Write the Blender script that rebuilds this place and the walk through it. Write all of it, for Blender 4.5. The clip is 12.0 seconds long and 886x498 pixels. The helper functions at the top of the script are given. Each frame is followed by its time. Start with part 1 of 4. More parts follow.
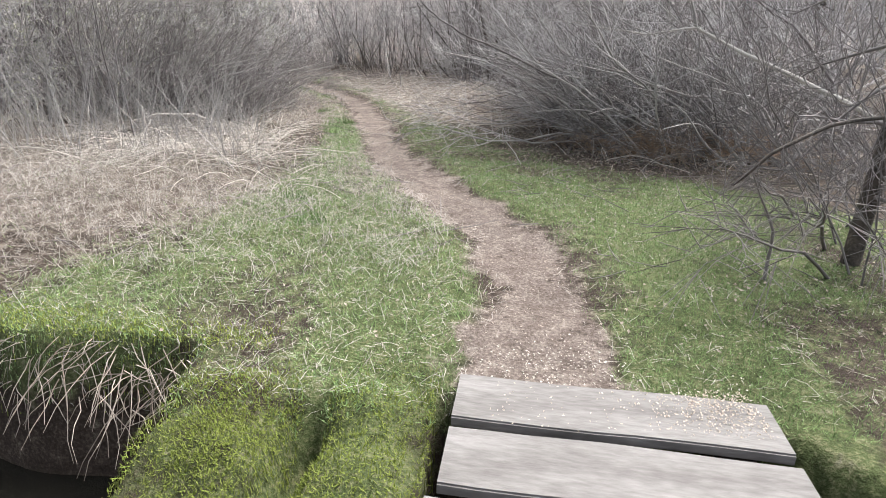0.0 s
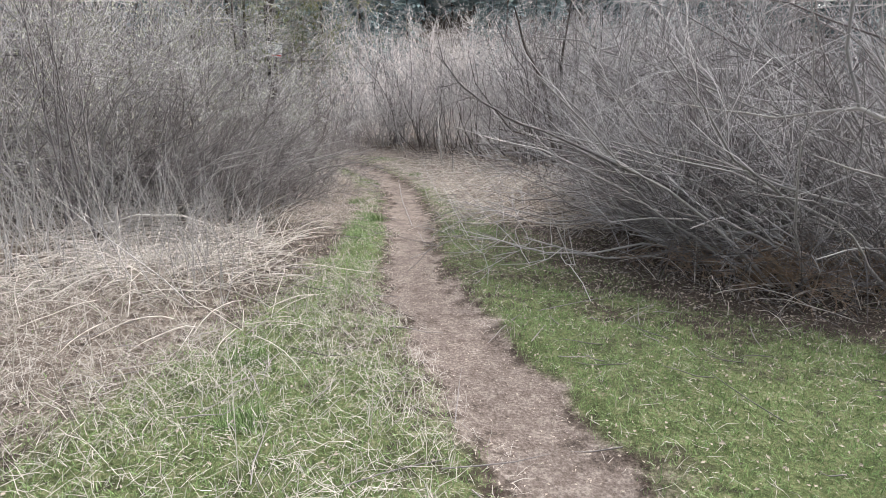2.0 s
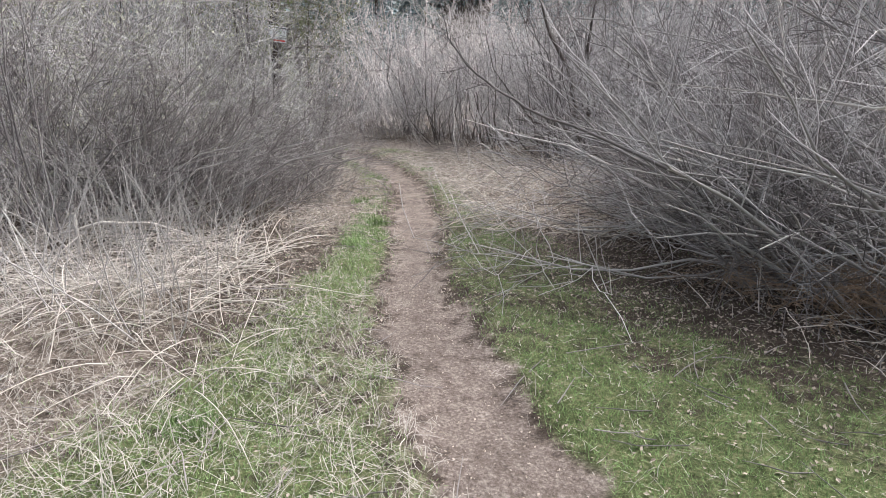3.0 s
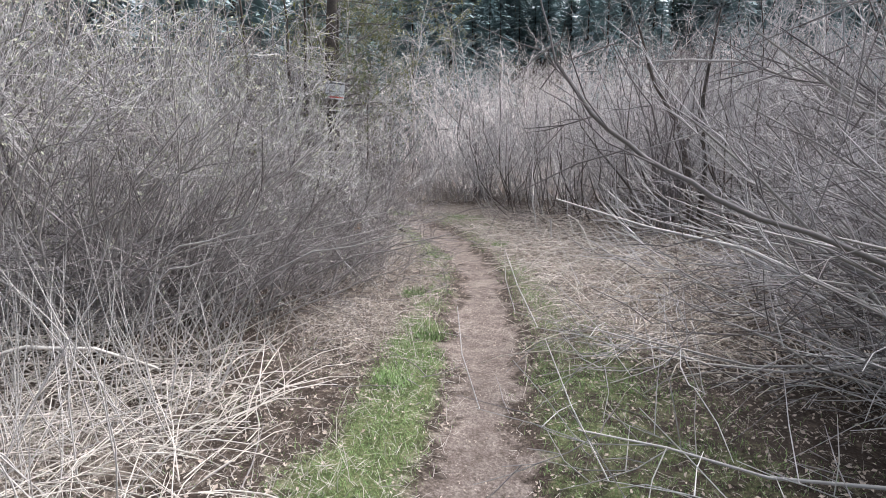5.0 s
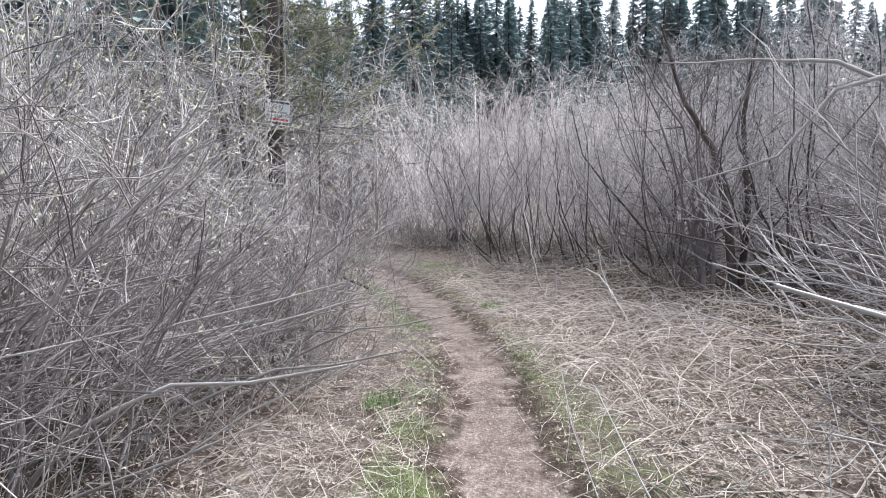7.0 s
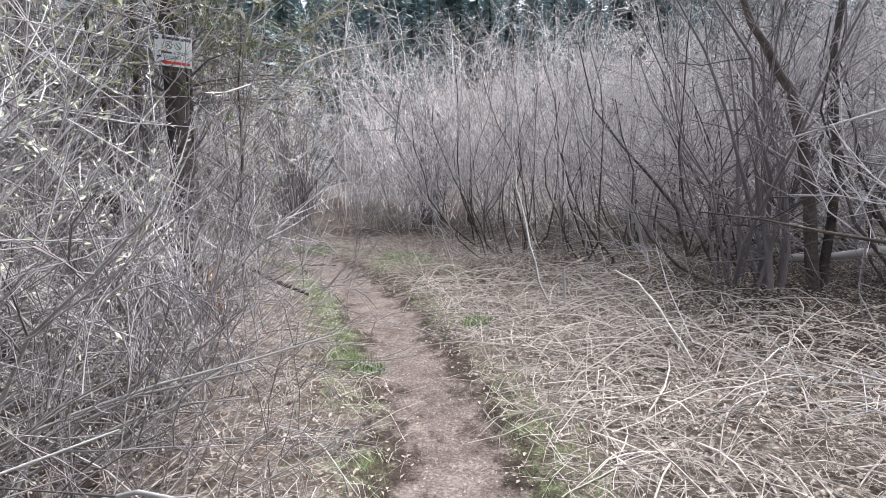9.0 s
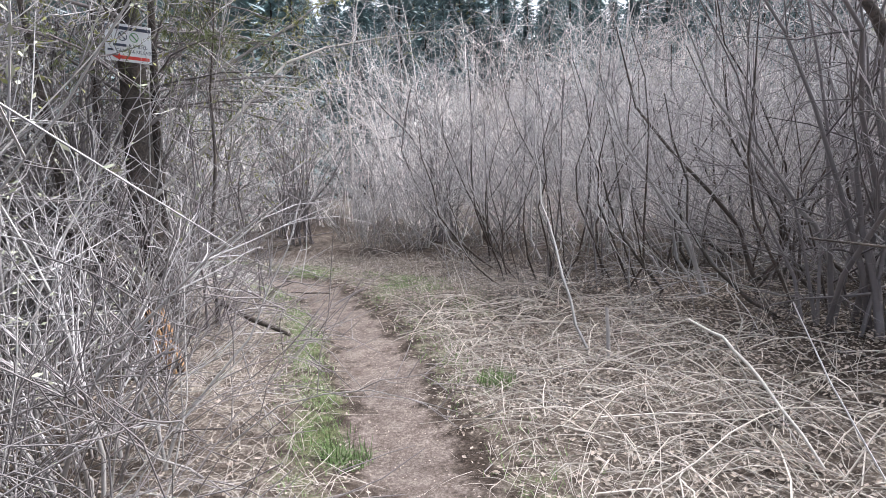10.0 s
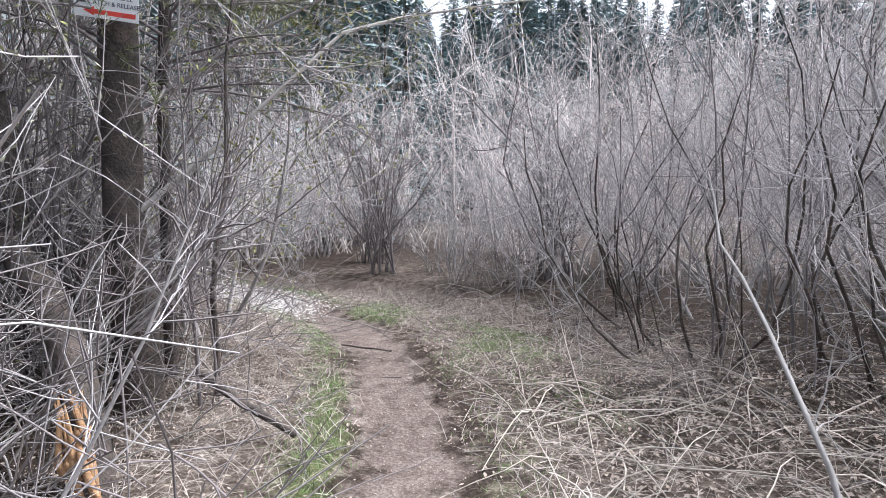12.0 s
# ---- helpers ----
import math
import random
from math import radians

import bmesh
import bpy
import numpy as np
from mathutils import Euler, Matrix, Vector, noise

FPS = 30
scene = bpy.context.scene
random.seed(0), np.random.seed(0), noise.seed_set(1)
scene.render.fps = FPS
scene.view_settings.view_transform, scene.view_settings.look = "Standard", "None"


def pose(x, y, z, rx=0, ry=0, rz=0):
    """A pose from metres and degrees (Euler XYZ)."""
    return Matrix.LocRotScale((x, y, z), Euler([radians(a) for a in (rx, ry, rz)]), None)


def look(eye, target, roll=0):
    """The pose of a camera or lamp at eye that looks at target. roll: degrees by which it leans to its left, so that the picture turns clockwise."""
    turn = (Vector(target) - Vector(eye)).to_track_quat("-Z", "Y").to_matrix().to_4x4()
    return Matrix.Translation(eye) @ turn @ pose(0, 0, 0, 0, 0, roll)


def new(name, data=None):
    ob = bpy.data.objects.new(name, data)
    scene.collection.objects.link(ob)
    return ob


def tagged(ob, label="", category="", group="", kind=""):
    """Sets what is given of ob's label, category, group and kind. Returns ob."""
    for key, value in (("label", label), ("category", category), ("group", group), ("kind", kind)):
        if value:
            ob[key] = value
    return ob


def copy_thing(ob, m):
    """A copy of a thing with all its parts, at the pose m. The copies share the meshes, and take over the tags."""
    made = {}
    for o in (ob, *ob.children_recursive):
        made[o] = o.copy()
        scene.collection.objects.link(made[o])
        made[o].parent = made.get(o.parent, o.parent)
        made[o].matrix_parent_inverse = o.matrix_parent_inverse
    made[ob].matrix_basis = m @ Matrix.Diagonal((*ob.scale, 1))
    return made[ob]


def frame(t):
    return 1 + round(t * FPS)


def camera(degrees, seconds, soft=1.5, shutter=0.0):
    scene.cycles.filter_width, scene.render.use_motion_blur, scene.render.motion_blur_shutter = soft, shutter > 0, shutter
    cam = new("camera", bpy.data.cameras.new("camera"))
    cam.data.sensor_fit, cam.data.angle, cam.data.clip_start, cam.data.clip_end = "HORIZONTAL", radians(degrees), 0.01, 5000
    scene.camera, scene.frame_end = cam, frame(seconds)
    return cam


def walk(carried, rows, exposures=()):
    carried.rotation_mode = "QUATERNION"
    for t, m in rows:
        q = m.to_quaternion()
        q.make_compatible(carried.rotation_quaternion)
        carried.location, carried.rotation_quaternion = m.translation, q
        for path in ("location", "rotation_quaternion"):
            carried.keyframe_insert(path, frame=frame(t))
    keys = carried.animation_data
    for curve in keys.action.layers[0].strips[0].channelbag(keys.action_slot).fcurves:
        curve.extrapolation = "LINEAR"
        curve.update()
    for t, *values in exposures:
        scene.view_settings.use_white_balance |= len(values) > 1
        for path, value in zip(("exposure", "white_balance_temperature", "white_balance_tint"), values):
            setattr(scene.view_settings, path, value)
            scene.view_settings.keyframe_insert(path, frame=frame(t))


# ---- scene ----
cam = camera(77.2, 12.0, soft=0.9)

PATH = [
    (0, (0.629, 0.709, 1.465), (0.558, 2.565, 0.722), 1.0),
    (0.5, (0.744, 1.238, 1.477), (0.801, 3.164, 0.939), -0.2),
    (1, (0.79, 1.728, 1.503), (0.763, 3.657, 0.977), 1.5),
    (1.5, (0.78, 2.214, 1.539), (0.686, 4.146, 1.029), -0.5),
    (2, (0.781, 2.656, 1.535), (0.464, 4.563, 1.022), 0.2),
    (2.5, (0.762, 3.074, 1.529), (0.25, 4.916, 0.94), 0.6),
    (3, (0.733, 3.544, 1.537), (0.349, 5.428, 0.985), -0.1),
    (3.5, (0.63, 4.058, 1.557), (0.217, 5.961, 1.1), 0.3),
    (3.7, (0.582, 4.255, 1.56), (0.122, 6.145, 1.095), -0.1),
    (5.3, (0.141, 5.74, 1.591), (-0.5, 7.603, 1.243), -0.3),
    (5.5, (0.057, 5.925, 1.587), (-0.534, 7.802, 1.231), 0.1),
    (6, (-0.205, 6.391, 1.557), (-0.848, 8.25, 1.197), -0.7),
    (6.5, (-0.423, 6.895, 1.541), (-1.035, 8.777, 1.25), -2.6),
    (7, (-0.591, 7.452, 1.508), (-1.102, 9.373, 1.287), -0.6),
    (7.3, (-0.659, 7.779, 1.494), (-1.184, 9.689, 1.22), -1.2),
    (7.5, (-0.697, 7.991, 1.488), (-1.215, 9.914, 1.306), -0.8),
    (7.7, (-0.731, 8.197, 1.482), (-1.196, 10.134, 1.305), -1.3),
    (9.3, (-0.999, 9.876, 1.414), (-1.453, 11.797, 1.088), -1.5),
    (9.5, (-1.04, 10.091, 1.412), (-1.564, 11.995, 1.091), -1.4),
    (10, (-1.144, 10.633, 1.41), (-1.652, 12.549, 1.145), -2.0),
    (10.5, (-1.249, 11.155, 1.404), (-1.81, 13.064, 1.21), -3.2),
    (11, (-1.343, 11.659, 1.382), (-2.0, 13.537, 1.184), -3.9),
    (11.5, (-1.43, 12.158, 1.374), (-2.105, 14.032, 1.198), -1.3),
    (12, (-1.626, 12.567, 1.358), (-2.505, 14.355, 1.184), -0.3),
]
walk(cam, [(t, look(eye, target, roll)) for t, eye, target, roll in PATH],
     [(0, 0.94, 6350, 4), (2, 0.72, 6300, 5), (3.7, 0.68, 6200, 6), (5.5, 0.74, 6050, 7), (7.5, 0.93, 5950, 7), (9.5, 0.9, 6000, 7), (12, 0.92, 5900, 8)])

# ---------------------------------------------------------------- light
world = bpy.data.worlds.new("sky")
scene.world = world
world.use_nodes = True
wn = world.node_tree
sky = wn.nodes.new("ShaderNodeTexSky")
sky.sky_type, sky.sun_disc = "NISHITA", False
sky.sun_elevation, sky.sun_rotation = radians(57), radians(42)
sky.air_density, sky.dust_density, sky.ozone_density = 1.0, 6.0, 0.6
veil = wn.nodes.new("ShaderNodeHueSaturation")
veil.inputs["Saturation"].default_value, veil.inputs["Value"].default_value = 0.4, 1.25
wn.links.new(sky.outputs["Color"], veil.inputs["Color"])
wn.links.new(veil.outputs["Color"], wn.nodes["Background"].inputs["Color"])
wn.nodes["Background"].inputs["Strength"].default_value = 0.15

sun = new("sun", bpy.data.lights.new("sun", "SUN"))
sun.data.energy, sun.data.angle, sun.data.color = 2.7, radians(10), (1.0, 0.97, 0.95)
sun.matrix_basis = look((10 * math.sin(radians(42)), 10 * math.cos(radians(42)), 15.4), (0, 0, 0))

# ---------------------------------------------------------------- materials
def material(name, colours, scale=6.0, rough=0.85, bump=0.3, spread=0.25, island=0.0, spec=0.3, fine=8.0, stretch=(1, 1, 1)):
    """Colours mixed by noise at two scales, varied by object and, with island, by each loose piece."""
    m = bpy.data.materials.new(name)
    m.use_nodes = True
    nt = m.node_tree
    n, l = nt.nodes, nt.links
    bsdf = n["Principled BSDF"]
    bsdf.inputs["Roughness"].default_value = rough
    bsdf.inputs["Specular IOR Level"].default_value = spec
    tc = n.new("ShaderNodeTexCoord")
    a, b = n.new("ShaderNodeTexNoise"), n.new("ShaderNodeTexNoise")
    a.inputs["Scale"].default_value, b.inputs["Scale"].default_value = scale, scale * fine
    a.inputs["Detail"].default_value = b.inputs["Detail"].default_value = 4
    mp = n.new("ShaderNodeMapping")
    mp.inputs["Scale"].default_value = stretch
    l.new(tc.outputs["Object"], mp.inputs["Vector"])
    l.new(mp.outputs["Vector"], a.inputs["Vector"]), l.new(mp.outputs["Vector"], b.inputs["Vector"])
    mix = n.new("ShaderNodeMath"); mix.operation = "MULTIPLY_ADD"
    l.new(b.outputs["Fac"], mix.inputs[0]); mix.inputs[1].default_value = 0.6
    sub = n.new("ShaderNodeMath"); sub.operation = "MULTIPLY_ADD"
    l.new(a.outputs["Fac"], sub.inputs[0]); sub.inputs[1].default_value = 0.9; sub.inputs[2].default_value = -0.27
    l.new(sub.outputs[0], mix.inputs[2])
    fac = mix.outputs[0]
    if island:
        g = n.new("ShaderNodeNewGeometry")
        isl = n.new("ShaderNodeMath"); isl.operation = "MULTIPLY_ADD"
        l.new(g.outputs["Random Per Island"], isl.inputs[0]); isl.inputs[1].default_value = island
        add = n.new("ShaderNodeMath"); add.operation = "MULTIPLY_ADD"
        l.new(fac, add.inputs[0]); add.inputs[1].default_value = 1 - island
        l.new(add.outputs[0], isl.inputs[2])
        fac = isl.outputs[0]
    ramp = n.new("ShaderNodeValToRGB")
    while len(ramp.color_ramp.elements) < len(colours):
        ramp.color_ramp.elements.new(0.5)
    for i, c in enumerate(colours):
        ramp.color_ramp.elements[i].position = 0.2 + 0.6 * i / max(1, len(colours) - 1)
        ramp.color_ramp.elements[i].color = (*c, 1)
    l.new(fac, ramp.inputs["Fac"])
    oi = n.new("ShaderNodeObjectInfo")
    val = n.new("ShaderNodeMath"); val.operation = "MULTIPLY_ADD"
    l.new(oi.outputs["Random"], val.inputs[0]); val.inputs[1].default_value = 2 * spread; val.inputs[2].default_value = 1 - spread
    hsv = n.new("ShaderNodeHueSaturation")
    l.new(val.outputs[0], hsv.inputs["Value"]), l.new(ramp.outputs["Color"], hsv.inputs["Color"])
    l.new(hsv.outputs["Color"], bsdf.inputs["Base Color"])
    if bump:
        bp = n.new("ShaderNodeBump")
        bp.inputs["Strength"].default_value, bp.inputs["Distance"].default_value = bump, 0.01
        l.new(b.outputs["Fac"], bp.inputs["Height"]), l.new(bp.outputs["Normal"], bsdf.inputs["Normal"])
    return m


M_BARK = material("willow bark", [(0.055, 0.047, 0.046), (0.15, 0.132, 0.128), (0.36, 0.335, 0.325)], 5, island=0.5)
M_TWIG = material("grey twigs", [(0.035, 0.029, 0.030), (0.165, 0.146, 0.148), (0.50, 0.47, 0.475)], 3, island=0.85, bump=0)
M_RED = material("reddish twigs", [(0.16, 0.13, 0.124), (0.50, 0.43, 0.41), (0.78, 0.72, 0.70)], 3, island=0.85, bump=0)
M_DARK = material("dark twigs", [(0.022, 0.018, 0.019), (0.06, 0.051, 0.052), (0.19, 0.168, 0.168)], 3, island=0.85, bump=0)
M_PALE = material("peeled pale wood", [(0.18, 0.155, 0.14), (0.34, 0.305, 0.28), (0.5, 0.46, 0.43)], 6, island=0.4)
M_TRUNK = material("rough trunk bark", [(0.035, 0.03, 0.028), (0.085, 0.07, 0.062), (0.17, 0.13, 0.11)], 7, bump=1.0)
M_BUD = material("grey green catkins", [(0.13, 0.14, 0.075), (0.27, 0.28, 0.18), (0.45, 0.45, 0.34)], 4, island=0.7, bump=0)
M_LEAF = material("young yellow green leaves", [(0.11, 0.13, 0.035), (0.19, 0.21, 0.065), (0.29, 0.29, 0.12)], 4, island=0.7, bump=0)
M_GRASS = material("green grass", [(0.020, 0.056, 0.014), (0.072, 0.145, 0.042), (0.19, 0.265, 0.11)], 1.2, island=0.75, bump=0, spec=0.2)
M_STRAW = material("dry straw", [(0.05, 0.038, 0.032), (0.19, 0.16, 0.14), (0.44, 0.395, 0.36)], 1.5, island=0.75, bump=0)
M_CANE = material("dead brown canes", [(0.07, 0.052, 0.043), (0.25, 0.205, 0.178), (0.54, 0.48, 0.435)], 1.5, island=0.85, bump=0)
M_LITTER = material("dead leaves", [(0.06, 0.04, 0.031), (0.21, 0.157, 0.127), (0.41, 0.34, 0.29)], 2, island=0.8, bump=0)
M_MOSS = material("moss", [(0.024, 0.04, 0.007), (0.075, 0.11, 0.014), (0.18, 0.21, 0.038)], 9, bump=0.8, island=0.45)
# needle green lightened and blued to imitate haze over distance
M_FIR_HAZE = material("fir needles with haze tint", [(0.05, 0.085, 0.10), (0.10, 0.15, 0.165), (0.18, 0.24, 0.25)], 1, island=0.5, bump=0)
M_GRAVEL = material("pale gravel", [(0.36, 0.33, 0.31), (0.52, 0.49, 0.47), (0.68, 0.65, 0.63)], 6, island=0.8, bump=0)
M_NEEDLE = material("pine needles", [(0.028, 0.045, 0.016), (0.075, 0.10, 0.038), (0.17, 0.19, 0.085)], 3, island=0.7, bump=0)
M_RUST = material("rusty dead bracken", [(0.05, 0.03, 0.02), (0.15, 0.095, 0.062), (0.30, 0.21, 0.15)], 3, island=0.8, bump=0)
M_CHIP = material("wood chips", [(0.22, 0.18, 0.15), (0.36, 0.31, 0.27), (0.52, 0.47, 0.42)], 6, island=0.8, bump=0)
M_PLANK = material("weathered plank", [(0.105, 0.094, 0.09), (0.165, 0.15, 0.146), (0.235, 0.217, 0.212)], 4, bump=0.5, spread=0.08, stretch=(0.4, 1.6, 1.6))
M_ORANGE = material("split orange wood", [(0.20, 0.11, 0.06), (0.40, 0.24, 0.13), (0.55, 0.40, 0.26)], 5, bump=0.7)
M_SIGN = material("white sign board", [(0.74, 0.74, 0.76), (0.8, 0.8, 0.82)], 4, rough=0.45, bump=0, spread=0.02)
M_SIGNRED = material("red print", [(0.62, 0.05, 0.04), (0.7, 0.08, 0.06)], 4, rough=0.5, bump=0, spread=0.02)
M_SIGNINK = material("dark print", [(0.05, 0.06, 0.09), (0.08, 0.09, 0.13)], 4, rough=0.5, bump=0, spread=0.02)
M_SIGNGREEN = material("green print", [(0.12, 0.25, 0.12), (0.18, 0.32, 0.18)], 4, rough=0.5, bump=0, spread=0.02)

M_WATER = bpy.data.materials.new("dark still water")
M_WATER.use_nodes = True
wb = M_WATER.node_tree.nodes["Principled BSDF"]
wb.inputs["Base Color"].default_value, wb.inputs["Roughness"].default_value = (0.012, 0.011, 0.009, 1), 0.08


def ground_material():
    m = bpy.data.materials.new("meadow ground")
    m.use_nodes = True
    n, l = m.node_tree.nodes, m.node_tree.links
    bsdf = n["Principled BSDF"]
    bsdf.inputs["Roughness"].default_value, bsdf.inputs["Specular IOR Level"].default_value = 0.95, 0.15
    tc = n.new("ShaderNodeTexCoord")

    def noise_of(scale, detail=5):
        x = n.new("ShaderNodeTexNoise")
        x.inputs["Scale"].default_value, x.inputs["Detail"].default_value = scale, detail
        x.inputs["Roughness"].default_value = 0.65
        l.new(tc.outputs["Object"], x.inputs["Vector"])
        return x.outputs["Fac"]

    big, mid, small = noise_of(1.3), noise_of(9), noise_of(55)
    blend = n.new("ShaderNodeMath"); blend.operation = "MULTIPLY_ADD"
    l.new(small, blend.inputs[0]); blend.inputs[1].default_value = 0.6
    half = n.new("ShaderNodeMath"); half.operation = "MULTIPLY"
    l.new(mid, half.inputs[0]); half.inputs[1].default_value = 0.4
    l.new(half.outputs[0], blend.inputs[2])

    def ramp(fac, cols):
        r = n.new("ShaderNodeValToRGB")
        while len(r.color_ramp.elements) < len(cols):
            r.color_ramp.elements.new(0.5)
        for i, c in enumerate(cols):
            r.color_ramp.elements[i].position = 0.32 + 0.36 * i / (len(cols) - 1)
            r.color_ramp.elements[i].color = (*c, 1)
        l.new(fac, r.inputs["Fac"])
        return r.outputs["Color"]

    f = blend.outputs[0]
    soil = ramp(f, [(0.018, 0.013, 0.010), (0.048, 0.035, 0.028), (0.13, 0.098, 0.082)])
    dirt = ramp(f, [(0.045, 0.033, 0.028), (0.138, 0.108, 0.095), (0.29, 0.244, 0.222)])
    green = ramp(f, [(0.022, 0.028, 0.011), (0.068, 0.082, 0.032), (0.20, 0.185, 0.11)])
    straw = ramp(f, [(0.03, 0.022, 0.018), (0.105, 0.082, 0.068), (0.30, 0.255, 0.225)])

    def over(under, top, name):
        at = n.new("ShaderNodeAttribute"); at.attribute_name = name
        s = n.new("ShaderNodeMath"); s.operation = "MULTIPLY_ADD"
        l.new(mid, s.inputs[0]); s.inputs[1].default_value = 3.8; s.inputs[2].default_value = -2.35
        t = n.new("ShaderNodeMath"); t.operation = "MULTIPLY_ADD"
        l.new(at.outputs["Fac"], t.inputs[0]); t.inputs[1].default_value = 2.0
        l.new(s.outputs[0], t.inputs[2])
        c = n.new("ShaderNodeClamp")
        l.new(t.outputs[0], c.inputs["Value"])
        x = n.new("ShaderNodeMix"); x.data_type = "RGBA"
        l.new(c.outputs[0], x.inputs["Factor"])
        l.new(under, x.inputs["A"]), l.new(top, x.inputs["B"])
        return x.outputs["Result"]

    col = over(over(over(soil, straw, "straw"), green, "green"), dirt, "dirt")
    tone = n.new("ShaderNodeHueSaturation")
    v = n.new("ShaderNodeMath"); v.operation = "MULTIPLY_ADD"
    l.new(big, v.inputs[0]); v.inputs[1].default_value = 0.7; v.inputs[2].default_value = 0.65
    l.new(v.outputs[0], tone.inputs["Value"]), l.new(col, tone.inputs["Color"])
    l.new(tone.outputs["Color"], bsdf.inputs["Base Color"])
    bp = n.new("ShaderNodeBump")
    bp.inputs["Strength"].default_value, bp.inputs["Distance"].default_value = 0.9, 0.025
    l.new(f, bp.inputs["Height"]), l.new(bp.outputs["Normal"], bsdf.inputs["Normal"])
    return m


M_GROUND = ground_material()

# ---------------------------------------------------------------- the lie of the land
WAY_Y = np.array([-5, 0, 2.6, 3.1, 3.85, 4.4, 4.9, 5.65, 6.75, 7.7, 9.1, 11.1, 12.3, 13.2, 14.3, 15.3, 16.0, 16.9, 17.6, 18.1, 18.7, 19.4, 22])
WAY_X = np.array([0.7, 0.8, 1.0, 1.05, 1.07, 1.04, 0.92, 0.57, 0.0, -0.35, -0.68, -1.25, -1.6, -2.03, -2.65, -3.2, -3.72, -4.45, -5.3, -6.5, -7.9, -11, -30])


def smooth(v, a, b):
    t = np.clip((v - a) / (b - a), 0, 1)
    return t * t * (3 - 2 * t)


def waves(x, y, k, seed):
    """Cheap smooth noise, about -1 to 1."""
    r = np.random.RandomState(seed)
    s = 0
    for i in range(6):
        a, f, p = r.uniform(0, 6.283), k * r.uniform(0.6, 1.7), r.uniform(0, 6.283)
        s = s + np.sin(f * (x * math.cos(a) + y * math.sin(a)) + p)
    return s / 3.2


def from_path(x, y):
    """Signed distance from the middle of the path, to the right of it positive."""
    d = x - np.interp(y, WAY_Y, WAY_X)
    slope = np.interp(y, [0, 5, 7, 12, 14, 16.5, 17.5, 19], [1, 0.85, 0.88, 0.95, 0.85, 0.75, 0.55, 0.35])
    return d * slope


def path_half(y):
    return np.interp(y, [2.6, 5, 6, 8, 10, 13, 16, 18, 20], [0.24, 0.22, 0.23, 0.18, 0.165, 0.16, 0.19, 0.30, 0.7])


def ditch(x, y):
    """1 in the ditch, 0 on its banks."""
    far = np.interp(x, [-30, -2.2, -1.2, -0.66, -0.42, 0.42, 0.54, 0.8, 1.8, 2.2, 30], [4.5, 3.28, 3.1, 3.05, 0.6, 0.5, 2.74, 2.72, 2.6, 2.15, 0.9])
    far = far + 0.05 * waves(x, y, 5, 3)
    return (1 - smooth(y, far - 0.28, far + 0.02)) * smooth(y, far - 3.6, far - 3.0)


def height(x, y):
    x, y = np.asarray(x, float), np.asarray(y, float)
    d = from_path(x, y)
    near = np.exp(-((x + 1) ** 2 + (y - 8) ** 2) / 900)
    h = 0.035 * waves(x, y, 1.1, 1) * smooth(np.abs(d), 0.2, 1.2) * near + 0.012 * waves(x, y, 7, 2) * near
    h = h - 0.05 * (1 - smooth(np.abs(d), 0.15, 0.5)) * smooth(y, 3, 4)
    h = h + 0.20 * smooth(d, 0.8, 3.0) * smooth(y, 9, 12)
    h = h + 0.14 * smooth(-d, 1.3, 2.4) * smooth(y, 4.2, 5.5) * (1 - smooth(y, 8.5, 10)) * (0.7 + 0.5 * waves(x, y, 2.6, 5))
    h = h - 0.75 * smooth(-d, 2.2, 5.0) * smooth(y, 11, 14) * (1 - smooth(y, 19, 24))
    h = h - 0.95 * ditch(x, y) - 0.45 * np.exp(-((x + 0.02 - 0.05 * np.sin(3 * y)) / 0.06) ** 2) * (1 - smooth(y, 2.3, 2.75))
    h = h + 0.07 * waves(x, y, 9, 7) * smooth(x, -0.75, -0.5) * (1 - smooth(x, 0.4, 0.6)) * (1 - smooth(y, 2.6, 3.1))
    r = np.hypot(x, y - 8)
    return h + 0.6 * waves(x, y, 0.05, 6) * smooth(r, 25, 60) + 15 * smooth(y, 46, 100)


def hz(x, y):
    return float(height(x, y))


